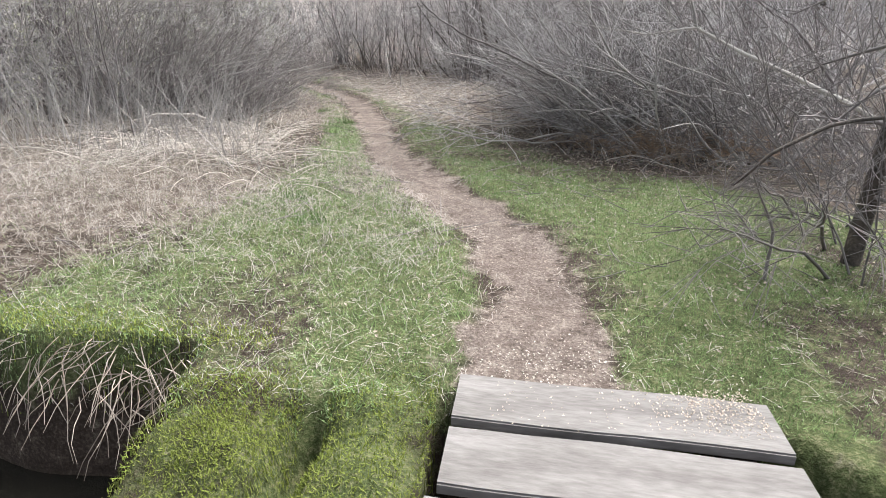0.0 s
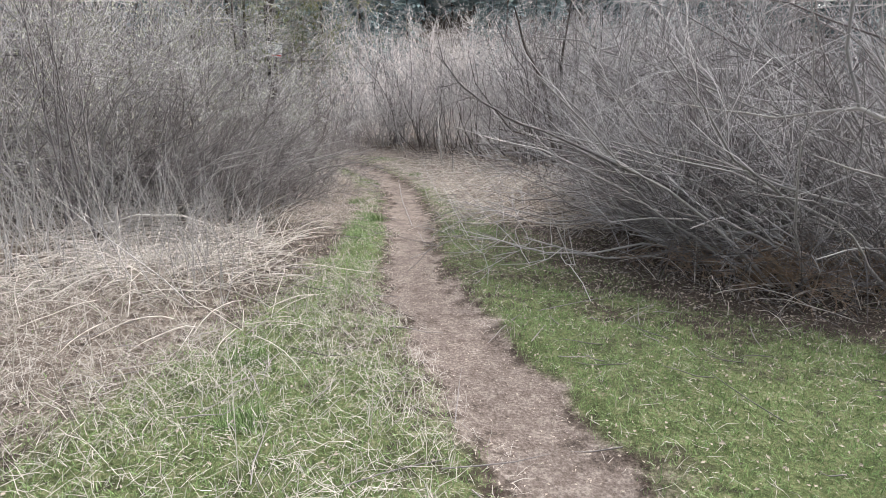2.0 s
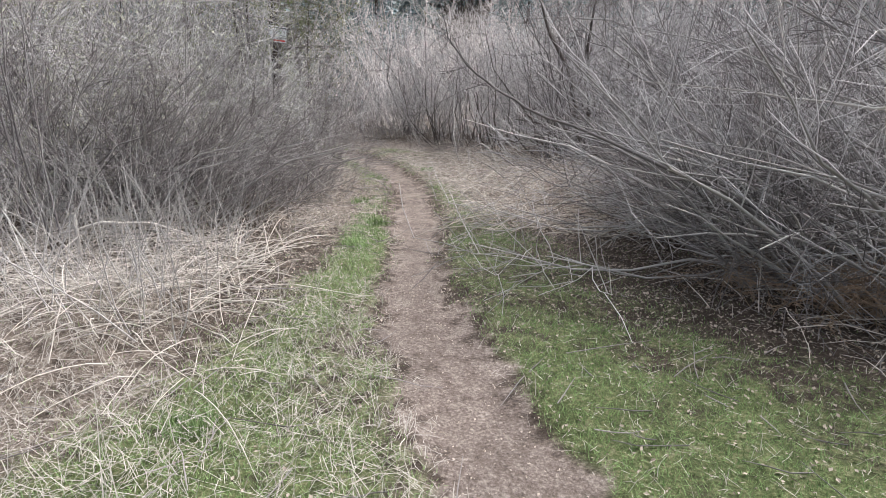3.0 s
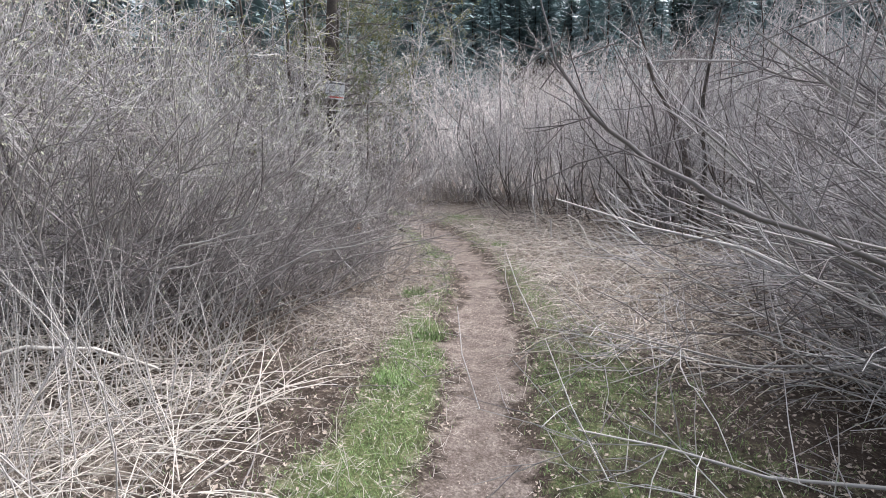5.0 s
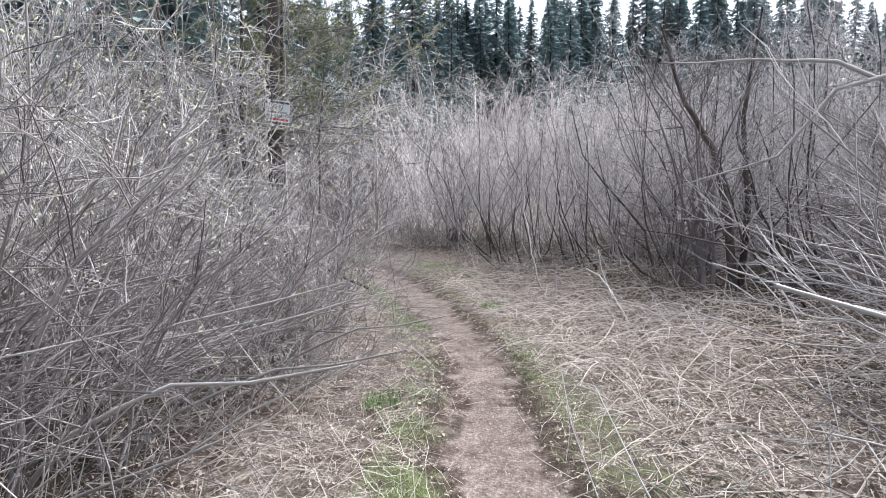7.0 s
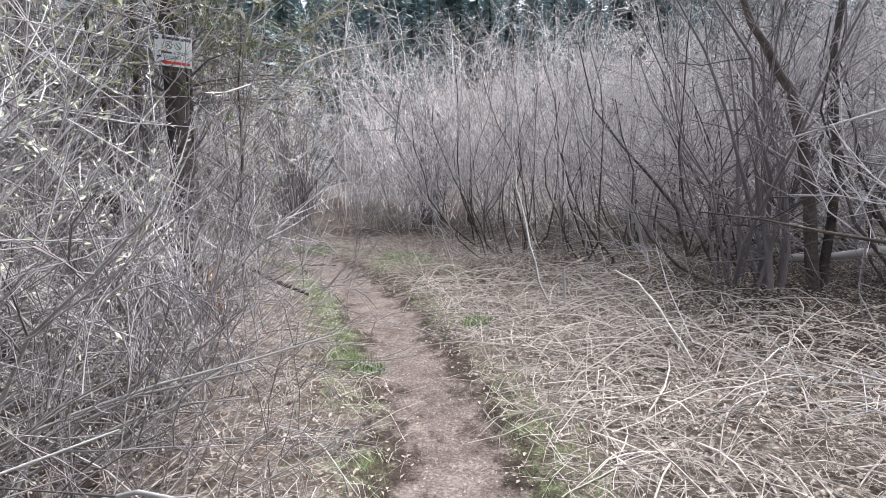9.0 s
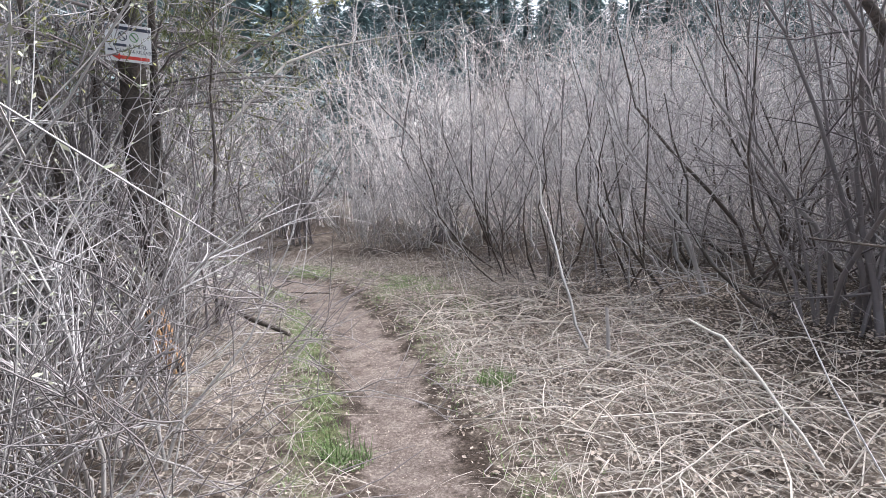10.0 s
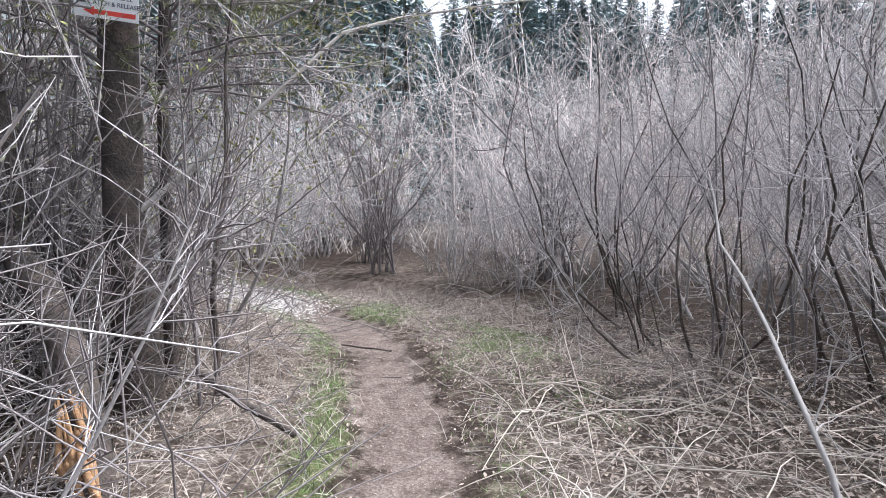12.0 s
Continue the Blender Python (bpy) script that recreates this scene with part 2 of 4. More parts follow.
def masks(x, y):
    d = from_path(x, y)
    a = np.abs(d)
    wob = 0.08 * waves(x, y, 5, 11) + 0.07 * waves(x, y, 17, 12)
    dirt = (1 - smooth(a + wob, path_half(y) - 0.14, path_half(y) + 0.24)) * smooth(y, 2.3, 2.7)
    patch = waves(x, y, 2.2, 13)
    left = smooth(-d, 0.2, 0.4) * (1 - smooth(-d, np.interp(y, [3, 4.5, 6, 8, 20], [2.6, 1.9, 1.1, 0.5, 0.4]),
                                             np.interp(y, [3, 4.5, 6, 8, 20], [3.6, 2.7, 1.9, 0.9, 0.75])))
    left = left * np.interp(y, [3, 4.2, 6, 8, 20], [1, 0.7, 0.62, 1.2, 0.95])
    right = smooth(d, 0.2, 0.4) * (1 - 0.75 * smooth(d, 0.9, 1.4) * (1 - smooth(y, 3.3, 4.2))) * (1 - smooth(d, np.interp(y, [3, 6, 7.2, 9, 12, 20], [2.6, 2.6, 1.3, 0.9, 0.5, 0.35]),
                                              np.interp(y, [3, 6, 7.2, 9, 12, 20], [4.0, 3.2, 2.2, 1.7, 0.9, 0.7])))
    fade = np.interp(y, [2, 6, 9, 12, 17, 20], [1, 1, 0.7, 0.46, 0.45, 0.4])
    right = right * np.interp(y, [3, 5.2, 6.5, 8, 10, 20], [1, 0.9, 0.72, 0.55, 0.5, 0.55])
    right = np.maximum(right, smooth(d, 0.2, 0.5) * (1 - smooth(d, 1.0, 1.6)) * smooth(y, 15.5, 16.5) * (1 - smooth(y, 19, 20.5)))
    fleck = waves(x, y, 7, 14)
    green = np.clip((left + right) * (fade + 0.42 * patch + 0.3 * fleck - 0.05), 0, 1)
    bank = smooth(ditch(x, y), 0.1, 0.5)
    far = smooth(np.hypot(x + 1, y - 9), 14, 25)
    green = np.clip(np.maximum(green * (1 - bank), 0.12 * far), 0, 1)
    straw = np.clip(smooth(-d, 0.9, 1.8) * (1 - smooth(y, 7.3, 8.5)) * (0.35 + 0.65 * smooth(y, 4.0, 5.6)) * smooth(y, 3.2, 4.0) * (0.8 + 0.4 * patch)
                    + 0.8 * smooth(d, 0.2, 0.6) * smooth(y, 9, 11) * (1 - smooth(d, 1.8, 2.8)) * (1 - smooth(y, 15, 16.5))
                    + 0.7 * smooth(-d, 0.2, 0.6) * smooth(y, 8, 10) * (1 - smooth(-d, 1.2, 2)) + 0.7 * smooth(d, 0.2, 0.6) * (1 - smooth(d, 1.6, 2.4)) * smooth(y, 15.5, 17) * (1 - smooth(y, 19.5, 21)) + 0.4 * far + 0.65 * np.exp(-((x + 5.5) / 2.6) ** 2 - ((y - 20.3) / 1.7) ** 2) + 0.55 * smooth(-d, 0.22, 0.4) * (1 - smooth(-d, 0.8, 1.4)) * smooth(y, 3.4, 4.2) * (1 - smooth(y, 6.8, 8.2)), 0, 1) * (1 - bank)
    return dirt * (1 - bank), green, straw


def mesh_object(name, verts, faces, mat, parent=None, label="", smoothed=True):
    me = bpy.data.meshes.new(name)
    me.from_pydata(verts, [], faces)
    me.materials.append(mat)
    if smoothed:
        me.polygons.foreach_set("use_smooth", [True] * len(me.polygons))
    me.update()
    ob = new(name, me)
    ob.parent = parent
    return tagged(ob, label)


def part(name, bm, mat, parent, label=""):
    me = bpy.data.meshes.new(name)
    bm.to_mesh(me)
    bm.free()
    me.materials.append(mat)
    ob = new(name, me)
    ob.parent = parent
    return tagged(ob, label)


def build_ground():
    far = [60, 75, 95, 130, 180, 260, 400, 700, 1200, 2200]
    xs = np.concatenate([-np.array(far[::-1], float), np.arange(-50, -9, 2.0), np.arange(-9, -4, 0.2), np.arange(-4, 3.5, 0.075),
                         np.arange(3.5, 9, 0.25), np.arange(9, 50, 2.0), far])
    ys = np.concatenate([-np.array(far[::-1], float), np.arange(-50, -4, 2.0), np.arange(-4, 1.2, 0.2), np.arange(1.2, 3.6, 0.045), np.arange(3.6, 12, 0.08),
                         np.arange(12, 22, 0.16), np.arange(22, 60, 1.5), far[1:]])
    gx, gy = np.meshgrid(xs, ys)
    v = np.stack([gx.ravel(), gy.ravel(), height(gx, gy).ravel()], 1)
    nx, ny = len(xs), len(ys)
    i = (np.arange(ny - 1)[:, None] * nx + np.arange(nx - 1)[None]).ravel()
    f = np.stack([i, i + 1, i + nx + 1, i + nx], 1)
    ob = mesh_object("ground", v.tolist(), f.tolist(), M_GROUND)
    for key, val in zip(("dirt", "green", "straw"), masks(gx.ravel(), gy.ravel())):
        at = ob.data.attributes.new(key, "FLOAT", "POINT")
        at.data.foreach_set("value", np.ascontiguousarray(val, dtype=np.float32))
    tagged(ob, "trodden brown footpath through spring grass, straw and leaf litter", "ground", kind="structure")


build_ground()

# ---------------------------------------------------------------- shapes for stems, blades and leaves
class Tubes:
    """Tapered, many-sided tubes along bent lines, gathered into one mesh."""

    def __init__(self):
        self.v, self.f, self.n = [], [], 0

    def add(self, pts, radii, sides=3):
        pts = np.asarray(pts, float)
        k = len(pts)
        axis = pts[-1] - pts[0]
        axis = axis / (np.linalg.norm(axis) + 1e-9)
        ref = np.array((0, 0, 1.0)) if abs(axis[2]) < 0.8 else np.array((1.0, 0, 0))
        u = np.cross(axis, ref)
        u /= np.linalg.norm(u)
        w = np.cross(axis, u)
        a = np.arange(sides) * (2 * math.pi / sides)
        ring = np.cos(a)[:, None] * u + np.sin(a)[:, None] * w
        self.v.append((pts[:, None, :] + np.asarray(radii, float)[:, None, None] * ring[None]).reshape(-1, 3))
        j = np.arange(sides)
        i = (np.arange(k - 1) * sides)[:, None]
        q = np.stack([i + j, i + (j + 1) % sides, i + sides + (j + 1) % sides, i + sides + j], -1).reshape(-1, 4) + self.n
        self.f.append(q)
        self.n += k * sides

    def object(self, name, mat, parent=None, label=""):
        return mesh_object(name, np.concatenate(self.v).tolist(), np.concatenate(self.f).tolist(), mat, parent, label)


def unit(v):
    return v / (np.linalg.norm(v) + 1e-9)


def bent(r, start, way, length, n=5, wander=0.12, pull=(0, 0, 0)):
    """A line that starts along way, strays a little and is pulled over."""
    p, d, out = np.array(start, float), unit(np.asarray(way, float)), []
    pull = np.asarray(pull, float)
    for i in range(n):
        out.append(p.copy())
        d = unit(d + r.normal(0, wander, 3) + pull / n)
        p = p + d * length / (n - 1)
    return np.array(out)


def along(pts, f):
    i = min(int(f * (len(pts) - 1)), len(pts) - 2)
    t = f * (len(pts) - 1) - i
    return pts[i] * (1 - t) + pts[i + 1] * t, unit(pts[i + 1] - pts[i])


def shrub(name, seed, label, category="shrub", stems=12, tall=2.6, lean=(0, 0), spread=0.45, base=0.35, thick=0.014, limbs=7, twigs=5,
          pull=(0, 0, 0.2), bark=None, twig=None, buds=0, bud_mat=None, bud_size=0.02, wander=0.13, twig_len=0.45, low=0.12, group=""):
    """A bush of many stems: each stem a part, its fine twigs a part under it, and buds or leaves as one part."""
    r = np.random.RandomState(seed)
    root = tagged(new(name), label, category, group)
    bv, bf = [], []
    for s in range(stems):
        a, q = r.uniform(0, 6.283), base * math.sqrt(r.uniform())
        start = np.array((q * math.cos(a), q * math.sin(a), -0.08))
        way = np.array((lean[0] + spread * r.normal() , lean[1] + spread * r.normal(), 1.0))
        length = tall * r.uniform(0.6, 1.1)
        line = bent(r, start, way, length, 7, wander, pull)
        rad = thick * r.uniform(0.55, 1.25)
        t = Tubes()
        t.add(line, np.linspace(rad, rad * 0.25, 7), 5)
        fine = Tubes()
        for b in range(limbs):
            f = r.uniform(low, 0.97)
            p, d = along(line, f)
            side = unit(d + 0.85 * r.normal(size=3) + np.array((0, 0, 0.25)))
            ll = length * twig_len * r.uniform(0.45, 1.1) * (1.15 - 0.6 * f)
            limb = bent(r, p, side, ll, 4, 0.16, np.asarray(pull) * 0.8)
            lr = max(0.004, rad * 0.42 * (1.1 - 0.6 * f))
            fine.add(limb, np.linspace(lr, lr * 0.45, 4), 3)
            for k in range(twigs):
                g = r.uniform(0.1, 1.0)
                p2, d2 = along(limb, min(g, 0.999))
                w2 = unit(d2 + 0.75 * r.normal(size=3) + np.array((0, 0, 0.2)))
                tl = ll * r.uniform(0.25, 0.7) + 0.06
                line2 = bent(r, p2, w2, tl, 3, 0.14)
                fine.add(line2, (max(0.003, lr * 0.5), 0.0027, 0.0017), 3)
                for _ in range(buds):
                    c, dd = along(line2, r.uniform(0.2, 0.99))
                    u = unit(r.normal(size=3))
                    w = unit(np.cross(dd, u))
                    h = bud_size * r.uniform(0.6, 1.3)
                    axis = unit(dd + 0.8 * u)
                    n0 = len(bv)
                    bv.extend((c, c + axis * h + w * h * 0.38, c + axis * h * 2, c + axis * h - w * h * 0.38))
                    bf.append((n0, n0 + 1, n0 + 2, n0 + 3))
        st = t.object("stem", bark or M_BARK, root)
        if fine.v:
            tagged(fine.object("spray", twig or M_TWIG, st), kind="stuff")
    if bv:
        mesh_object("foliage", [tuple(x) for x in bv], bf, bud_mat or M_BUD, root, "small fresh grey-green buds and leaves")["kind"] = "stuff"
    return root


def plant(root, places):
    """Stands the thing at the first place and copies of it at the rest: x, y, turn in degrees, size."""
    x, y, a, s = places[0]
    copies = [copy_thing(root, pose(px, py, hz(px, py), 0, 0, pa) @ Matrix.Scale(ps, 4)) for px, py, pa, ps in places[1:]]
    root.matrix_basis = pose(x, y, hz(x, y), 0, 0, a) @ Matrix.Scale(s, 4)
    return [root] + copies


def scatter(seed, n, x0, x1, y0, y1, keep):
    r = np.random.RandomState(seed)
    x, y = r.uniform(x0, x1, n), r.uniform(y0, y1, n)
    ok = r.uniform(0, 1, n) < keep(x, y)
    return x[ok], y[ok], r


def blades(name, x, y, r, length, width, lie, mat, label, category, lift=0.0, bow=0.5, single=False):
    """Narrow ribbons of two bent pieces; lie: 0 upright, 1 flat on the ground."""
    n = len(x)
    z = height(x, y) + lift * r.uniform(0, 1, n)
    a = r.uniform(0, 6.283, n)
    ln = length[0] + (length[1] - length[0]) * r.uniform(0, 1, n) ** 1.5
    tilt = np.clip(lie + r.normal(0, 0.25, n), 0.02, 1.02) * (math.pi / 2)
    w = width * r.uniform(0.6, 1.3, n)
    d0 = np.stack([np.cos(a) * np.sin(tilt), np.sin(a) * np.sin(tilt), np.cos(tilt)], 1)
    t2 = np.clip(tilt + bow * r.uniform(-0.2, 1, n), 0, 1.75)
    a2 = a + r.normal(0, 0.35, n)
    d1 = np.stack([np.cos(a2) * np.sin(t2), np.sin(a2) * np.sin(t2), np.cos(t2)], 1)
    roll = r.uniform(-0.6, 0.6, n)
    s = np.stack([-np.sin(a + roll), np.cos(a + roll), 0.3 * r.normal(size=n)], 1) * w[:, None] / 2
    p0 = np.stack([x, y, z - 0.004], 1)
    p1 = p0 + d0 * ln[:, None] * 0.5
    p2 = p1 + d1 * ln[:, None] * 0.5
    floor = height(p2[:, 0], p2[:, 1]) + 0.004
    p2[:, 2] = np.maximum(p2[:, 2], floor)
    p1[:, 2] = np.maximum(p1[:, 2], height(p1[:, 0], p1[:, 1]) + 0.006)
    v = np.stack([p0 - s, p0 + s, p1 - s * 0.85, p1 + s * 0.85, p2 - s * 0.2, p2 + s * 0.2], 1).reshape(-1, 3)
    i = np.arange(n)[:, None] * 6
    f = np.concatenate([i + np.array((0, 1, 3, 2)), i + np.array((2, 3, 5, 4))], 1).reshape(-1, 4)
    if single:
        v = np.stack([p0 - s, p0 + s, (p1 + p2) / 2], 1).reshape(-1, 3)
        f = np.arange(3 * n).reshape(-1, 3)
    return tagged(mesh_object(name, v.tolist(), f.tolist(), mat, None, "", False), label, category, kind="stuff")


def flakes(name, x, y, r, size, mat, label, category, lift=0.02, level=None):
    """Small curled leaves or chips, folded along the middle."""
    n = len(x)
    z = (height(x, y) if level is None else level) + 0.004 + lift * r.uniform(0, 1, n)
    a = r.uniform(0, 6.283, n)
    h = size * r.uniform(0.5, 1.3, n)
    up = np.stack([0.45 * r.normal(size=n), 0.45 * r.normal(size=n), np.ones(n)], 1)
    up /= np.linalg.norm(up, axis=1)[:, None]
    u = np.stack([np.cos(a), np.sin(a), np.zeros(n)], 1)
    u -= up * np.sum(u * up, 1)[:, None]
    w = np.cross(up, u)
    c = np.stack([x, y, z], 1)
    H, W = u * h[:, None], w * (h * r.uniform(0.35, 0.7, n))[:, None]
    curl = up * (h * r.uniform(0.05, 0.4, n))[:, None]
    v = np.stack([c - H, c + H, c + W + curl, c - W + curl], 1).reshape(-1, 3)
    i = np.arange(n)[:, None] * 4
    f = np.concatenate([i + np.array((0, 1, 2)), i + np.array((0, 3, 1))], 1).reshape(-1, 3)
    return tagged(mesh_object(name, v.tolist(), f.tolist(), mat, None, "", False), label, category, kind="stuff")

# ---------------------------------------------------------------- ditch and footbridge
def water():
    bm = bmesh.new()
    bmesh.ops.create_grid(bm, x_segments=20, y_segments=6, size=0.5)
    bmesh.ops.scale(bm, vec=(26, 6.5, 1), verts=bm.verts)
    ob = part("water", bm, M_WATER, None)
    ob.location = (-1, 1.2, -0.78)
    tagged(ob, "dark still water in the ditch under the footbridge", "water", kind="structure")


water()


def footbridge():
    root = tagged(new("footbridge"), "low footbridge of weathered grey planks over the ditch", "footbridge")
    r = random.Random(4)
    turn = radians(-6.5)
    root.location = (1.25, 2.57, 0.02)
    root.rotation_euler = (0, 0, turn)
    for i in range(9):
        bm = bmesh.new()
        bmesh.ops.create_cube(bm, size=1)
        ln, wd = 1.27 + r.uniform(-0.015, 0.015), 0.30
        bmesh.ops.scale(bm, vec=(ln, wd, 0.05), verts=bm.verts)
        bmesh.ops.subdivide_edges(bm, edges=[e for e in bm.edges if abs(e.verts[0].co.x - e.verts[1].co.x) > 0.5], cuts=8)
        for v in bm.verts:
            v.co.y += 0.004 * math.sin(7 * v.co.x + i) + r.uniform(-0.002, 0.002)
            v.co.z += 0.004 * math.sin(3 * v.co.x + 2 * i)
        bmesh.ops.bevel(bm, geom=[e for e in bm.edges if abs(e.verts[0].co.x - e.verts[1].co.x) > 0.05 and e.calc_face_angle(0) > 1], offset=0.007, segments=2, affect="EDGES")
        p = part("plank", bm, M_PLANK, root)
        p.location = (r.uniform(-0.012, 0.012) - 0.012 * i, -0.352 * i, r.uniform(-0.003, 0.003))
        p.rotation_euler = (0, 0, r.uniform(-0.006, 0.006))
    for x in (-0.45, 0.45):
        bm = bmesh.new()
        bmesh.ops.create_cube(bm, size=1)
        bmesh.ops.scale(bm, vec=(0.14, 3.3, 0.16), verts=bm.verts)
        bmesh.ops.bevel(bm, geom=bm.edges[:], offset=0.015, segments=2, affect="EDGES")
        b = part("beam", bm, M_TRUNK, root, "dark damp supporting beam")
        b.location = (x, -1.4, -0.11)


footbridge()


# ---------------------------------------------------------------- shrubs and trees
willow = shrub("willow_shrub", 11, "leafless grey willow shrub with many upright stems", stems=13, tall=3.1, spread=0.33, base=0.5, thick=0.018, limbs=8, twigs=4, wander=0.18, group="willow thicket")
leaning = shrub("leaning_shrub", 12, "dense bare shrub with long leaning grey stems", stems=17, tall=2.9, lean=(-1.1, 0.0), spread=0.38, base=0.6, thick=0.017, limbs=8, twigs=4,
                pull=(-0.25, 0, 0.1), wander=0.18, group="leaning shrubs")
leaning_b = shrub("leaning_shrub", 13, "dense bare shrub with long leaning grey stems", stems=15, tall=3.0, lean=(-0.75, 0.1), spread=0.45, base=0.6, thick=0.018, limbs=8, twigs=4,
                  pull=(-0.3, 0, -0.35), twig=M_DARK, group="leaning shrubs")
budding = shrub("budding_willow", 14, "budding willow shrub with small grey-green leaves", stems=10, tall=3.4, lean=(0.25, 0), spread=0.36, base=0.5, limbs=9, twigs=5, buds=6, twig=M_TWIG,
                bud_size=0.018, group="budding willows")
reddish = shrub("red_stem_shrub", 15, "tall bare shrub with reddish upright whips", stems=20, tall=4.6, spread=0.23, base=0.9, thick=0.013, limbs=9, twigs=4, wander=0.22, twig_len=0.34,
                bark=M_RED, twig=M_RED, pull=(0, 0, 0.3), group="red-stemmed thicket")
bramble = shrub("bramble", 16, "low tangle of dead arching bramble canes", stems=22, tall=1.5, spread=0.9, base=0.55, thick=0.005, limbs=4, twigs=3, bark=M_CANE, twig=M_DARK,
                pull=(0, 0, -1.6), group="bramble tangles")
dark = shrub("dark_shrub", 17, "dark multi-stemmed shrub at the bend of the path", stems=14, tall=3.0, spread=0.16, base=0.28, thick=0.022, limbs=7, twigs=6, bark=M_DARK, twig=M_DARK,
             group="dark shrubs")
sapling = shrub("sapling", 18, "slender leafless sapling with thin side branches", category="tree", stems=2, tall=3.3, spread=0.08, base=0.15, thick=0.017, limbs=11, twigs=5, bark=M_DARK,
                twig=M_DARK, wander=0.05, twig_len=0.3, group="saplings")
curved = shrub("curved_sapling", 19, "sapling with bare stems curving up out of the leaf litter", category="tree", stems=6, tall=3.8, lean=(-0.5, 0), spread=0.36, base=0.5, thick=0.021, limbs=10,
               twigs=4, bark=M_TRUNK, pull=(0.15, 0, 0.7), wander=0.24, twig_len=0.42, low=0.35, group="curved saplings")
leafy = shrub("leafy_shrub", 20, "shrub greening with small yellow-green leaves", stems=9, tall=3.6, spread=0.3, base=0.4, thick=0.018, limbs=9, twigs=6, buds=8, bud_size=0.016, bud_mat=M_LEAF,
              group="greening shrubs")

plant(leaning, [(3.05, 8.1, 0, 1.0), (3.7, 8.4, 12, 1.05), (4.8, 8.6, -15, 1.1), (2.9, 9.2, -8, 1.0), (3.4, 9.8, 10, 1.1), (4.7, 10.2, -20, 1.2), (3.1, 10.6, 6, 0.95),
                (5.9, 9.2, 0, 1.15), (3.0, 11.6, -14, 1.0), (4.6, 12.0, 8, 1.2), (1.9, 17.2, 10, 0.95), (0.9, 18.1, -20, 1.0), (2.6, 15.8, 0, 1.0)])
plant(leaning_b, [(3.0, 8.4, -12, 0.95), (3.75, 7.9, 8, 0.9), (4.3, 7.6, 20, 0.95), (5.4, 7.9, -5, 1.0), (2.5, 9.7, 0, 0.85), (2.9, 8.9, 20, 1.0), (4.1, 9.3, -10, 1.1),
                  (5.6, 10.4, 15, 1.2), (2.9, 11.3, 5, 0.8), (3.6, 13.4, -12, 1.0), (4.9, 14.3, 10, 1.1), (3.4, 15.2, -8, 1.0)])
left_rows = [(-3.9, 8.6, 10, 0.75), (-3.3, 9.5, 30, 0.72), (-4.6, 9.3, -20, 0.9), (-3.2, 10.6, 0, 0.72), (-4.4, 10.7, 40, 0.95), (-3.5, 11.7, 15, 0.55), (-4.9, 12.0, -30, 0.7)]
plant(budding, [(x - 0.6, y + 0.5, a, s * 1.15) for x, y, a, s in left_rows] + [(-6.1, 8.8, 20, 1.1), (-6.2, 10.6, 0, 1.25), (-6.6, 12.6, -15, 1.3), (-7.8, 9.8, 30, 1.4), (-7.9, 12.0, 60, 1.4),
                (-5.6, 7.4, 0, 0.95), (2.2, 19.3, 180, 1.0), (4.2, 17.5, 150, 1.1), (0.9, 18.4, 200, 1.05), (2.9, 17.9, 120, 1.15), (1.4, 17.6, 60, 0.9), (-6.3, 13.4, 10, 1.1)])
lean_left = [(-3.9, 8.8, 175, 0.72), (-3.3, 9.7, 195, 0.68), (-4.5, 9.9, 165, 0.85), (-3.25, 10.9, 185, 0.66), (-4.3, 11.2, 170, 0.8), (-5.2, 8.9, 180, 0.9),
             (-4.9, 10.4, 160, 0.9), (-3.55, 9.3, 188, 0.8), (-4.3, 8.9, 182, 0.85)]
for x, y, a, s in lean_left:
    copy_thing(leaning_b, pose(x, y, hz(x, y), 0, 0, a) @ Matrix.Scale(s, 4))
plant(willow, [(-3.35, 12.6, 0, 0.62), (-6.6, 14.9, 80, 0.8), (-6.3, 14.2, 120, 0.9), (-7.5, 15.5, 10, 1.1), (-6.9, 13.0, 50, 1.2), (-8.6, 14.0, 0, 1.4),
               (0.2, 18.9, 20, 0.85), (-1.2, 19.2, 70, 0.9), (2.4, 20.4, 140, 1.0), (-2.6, 20.0, 0, 0.85), (4.0, 19.5, 30, 1.1), (5.8, 17.0, 80, 1.2), (6.4, 13.0, 200, 1.2), (-8.2, 17.4, 0, 0.8),
               (-9.8, 21.5, 60, 0.9), (-11.5, 20.5, 100, 1.0), (-9.2, 16.0, 45, 1.0), (-4.9, 19.9, 10, 0.5), (-4.0, 19.7, 80, 0.5), (-5.7, 20.8, 140, 0.6), (-4.7, 21.4, 30, 0.75), (-8.2, 20.0, 60, 0.5), (-9.0, 21.6, 100, 0.7), (-10.6, 20.2, 0, 0.6)])
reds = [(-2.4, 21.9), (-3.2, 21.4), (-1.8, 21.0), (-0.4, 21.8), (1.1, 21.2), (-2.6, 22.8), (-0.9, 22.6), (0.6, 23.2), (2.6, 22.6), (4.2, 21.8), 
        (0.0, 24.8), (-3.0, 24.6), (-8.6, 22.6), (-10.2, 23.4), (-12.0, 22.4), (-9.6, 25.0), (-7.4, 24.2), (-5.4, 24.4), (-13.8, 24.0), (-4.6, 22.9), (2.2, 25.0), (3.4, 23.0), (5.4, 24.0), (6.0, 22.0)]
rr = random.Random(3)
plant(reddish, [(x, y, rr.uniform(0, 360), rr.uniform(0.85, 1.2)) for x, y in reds])
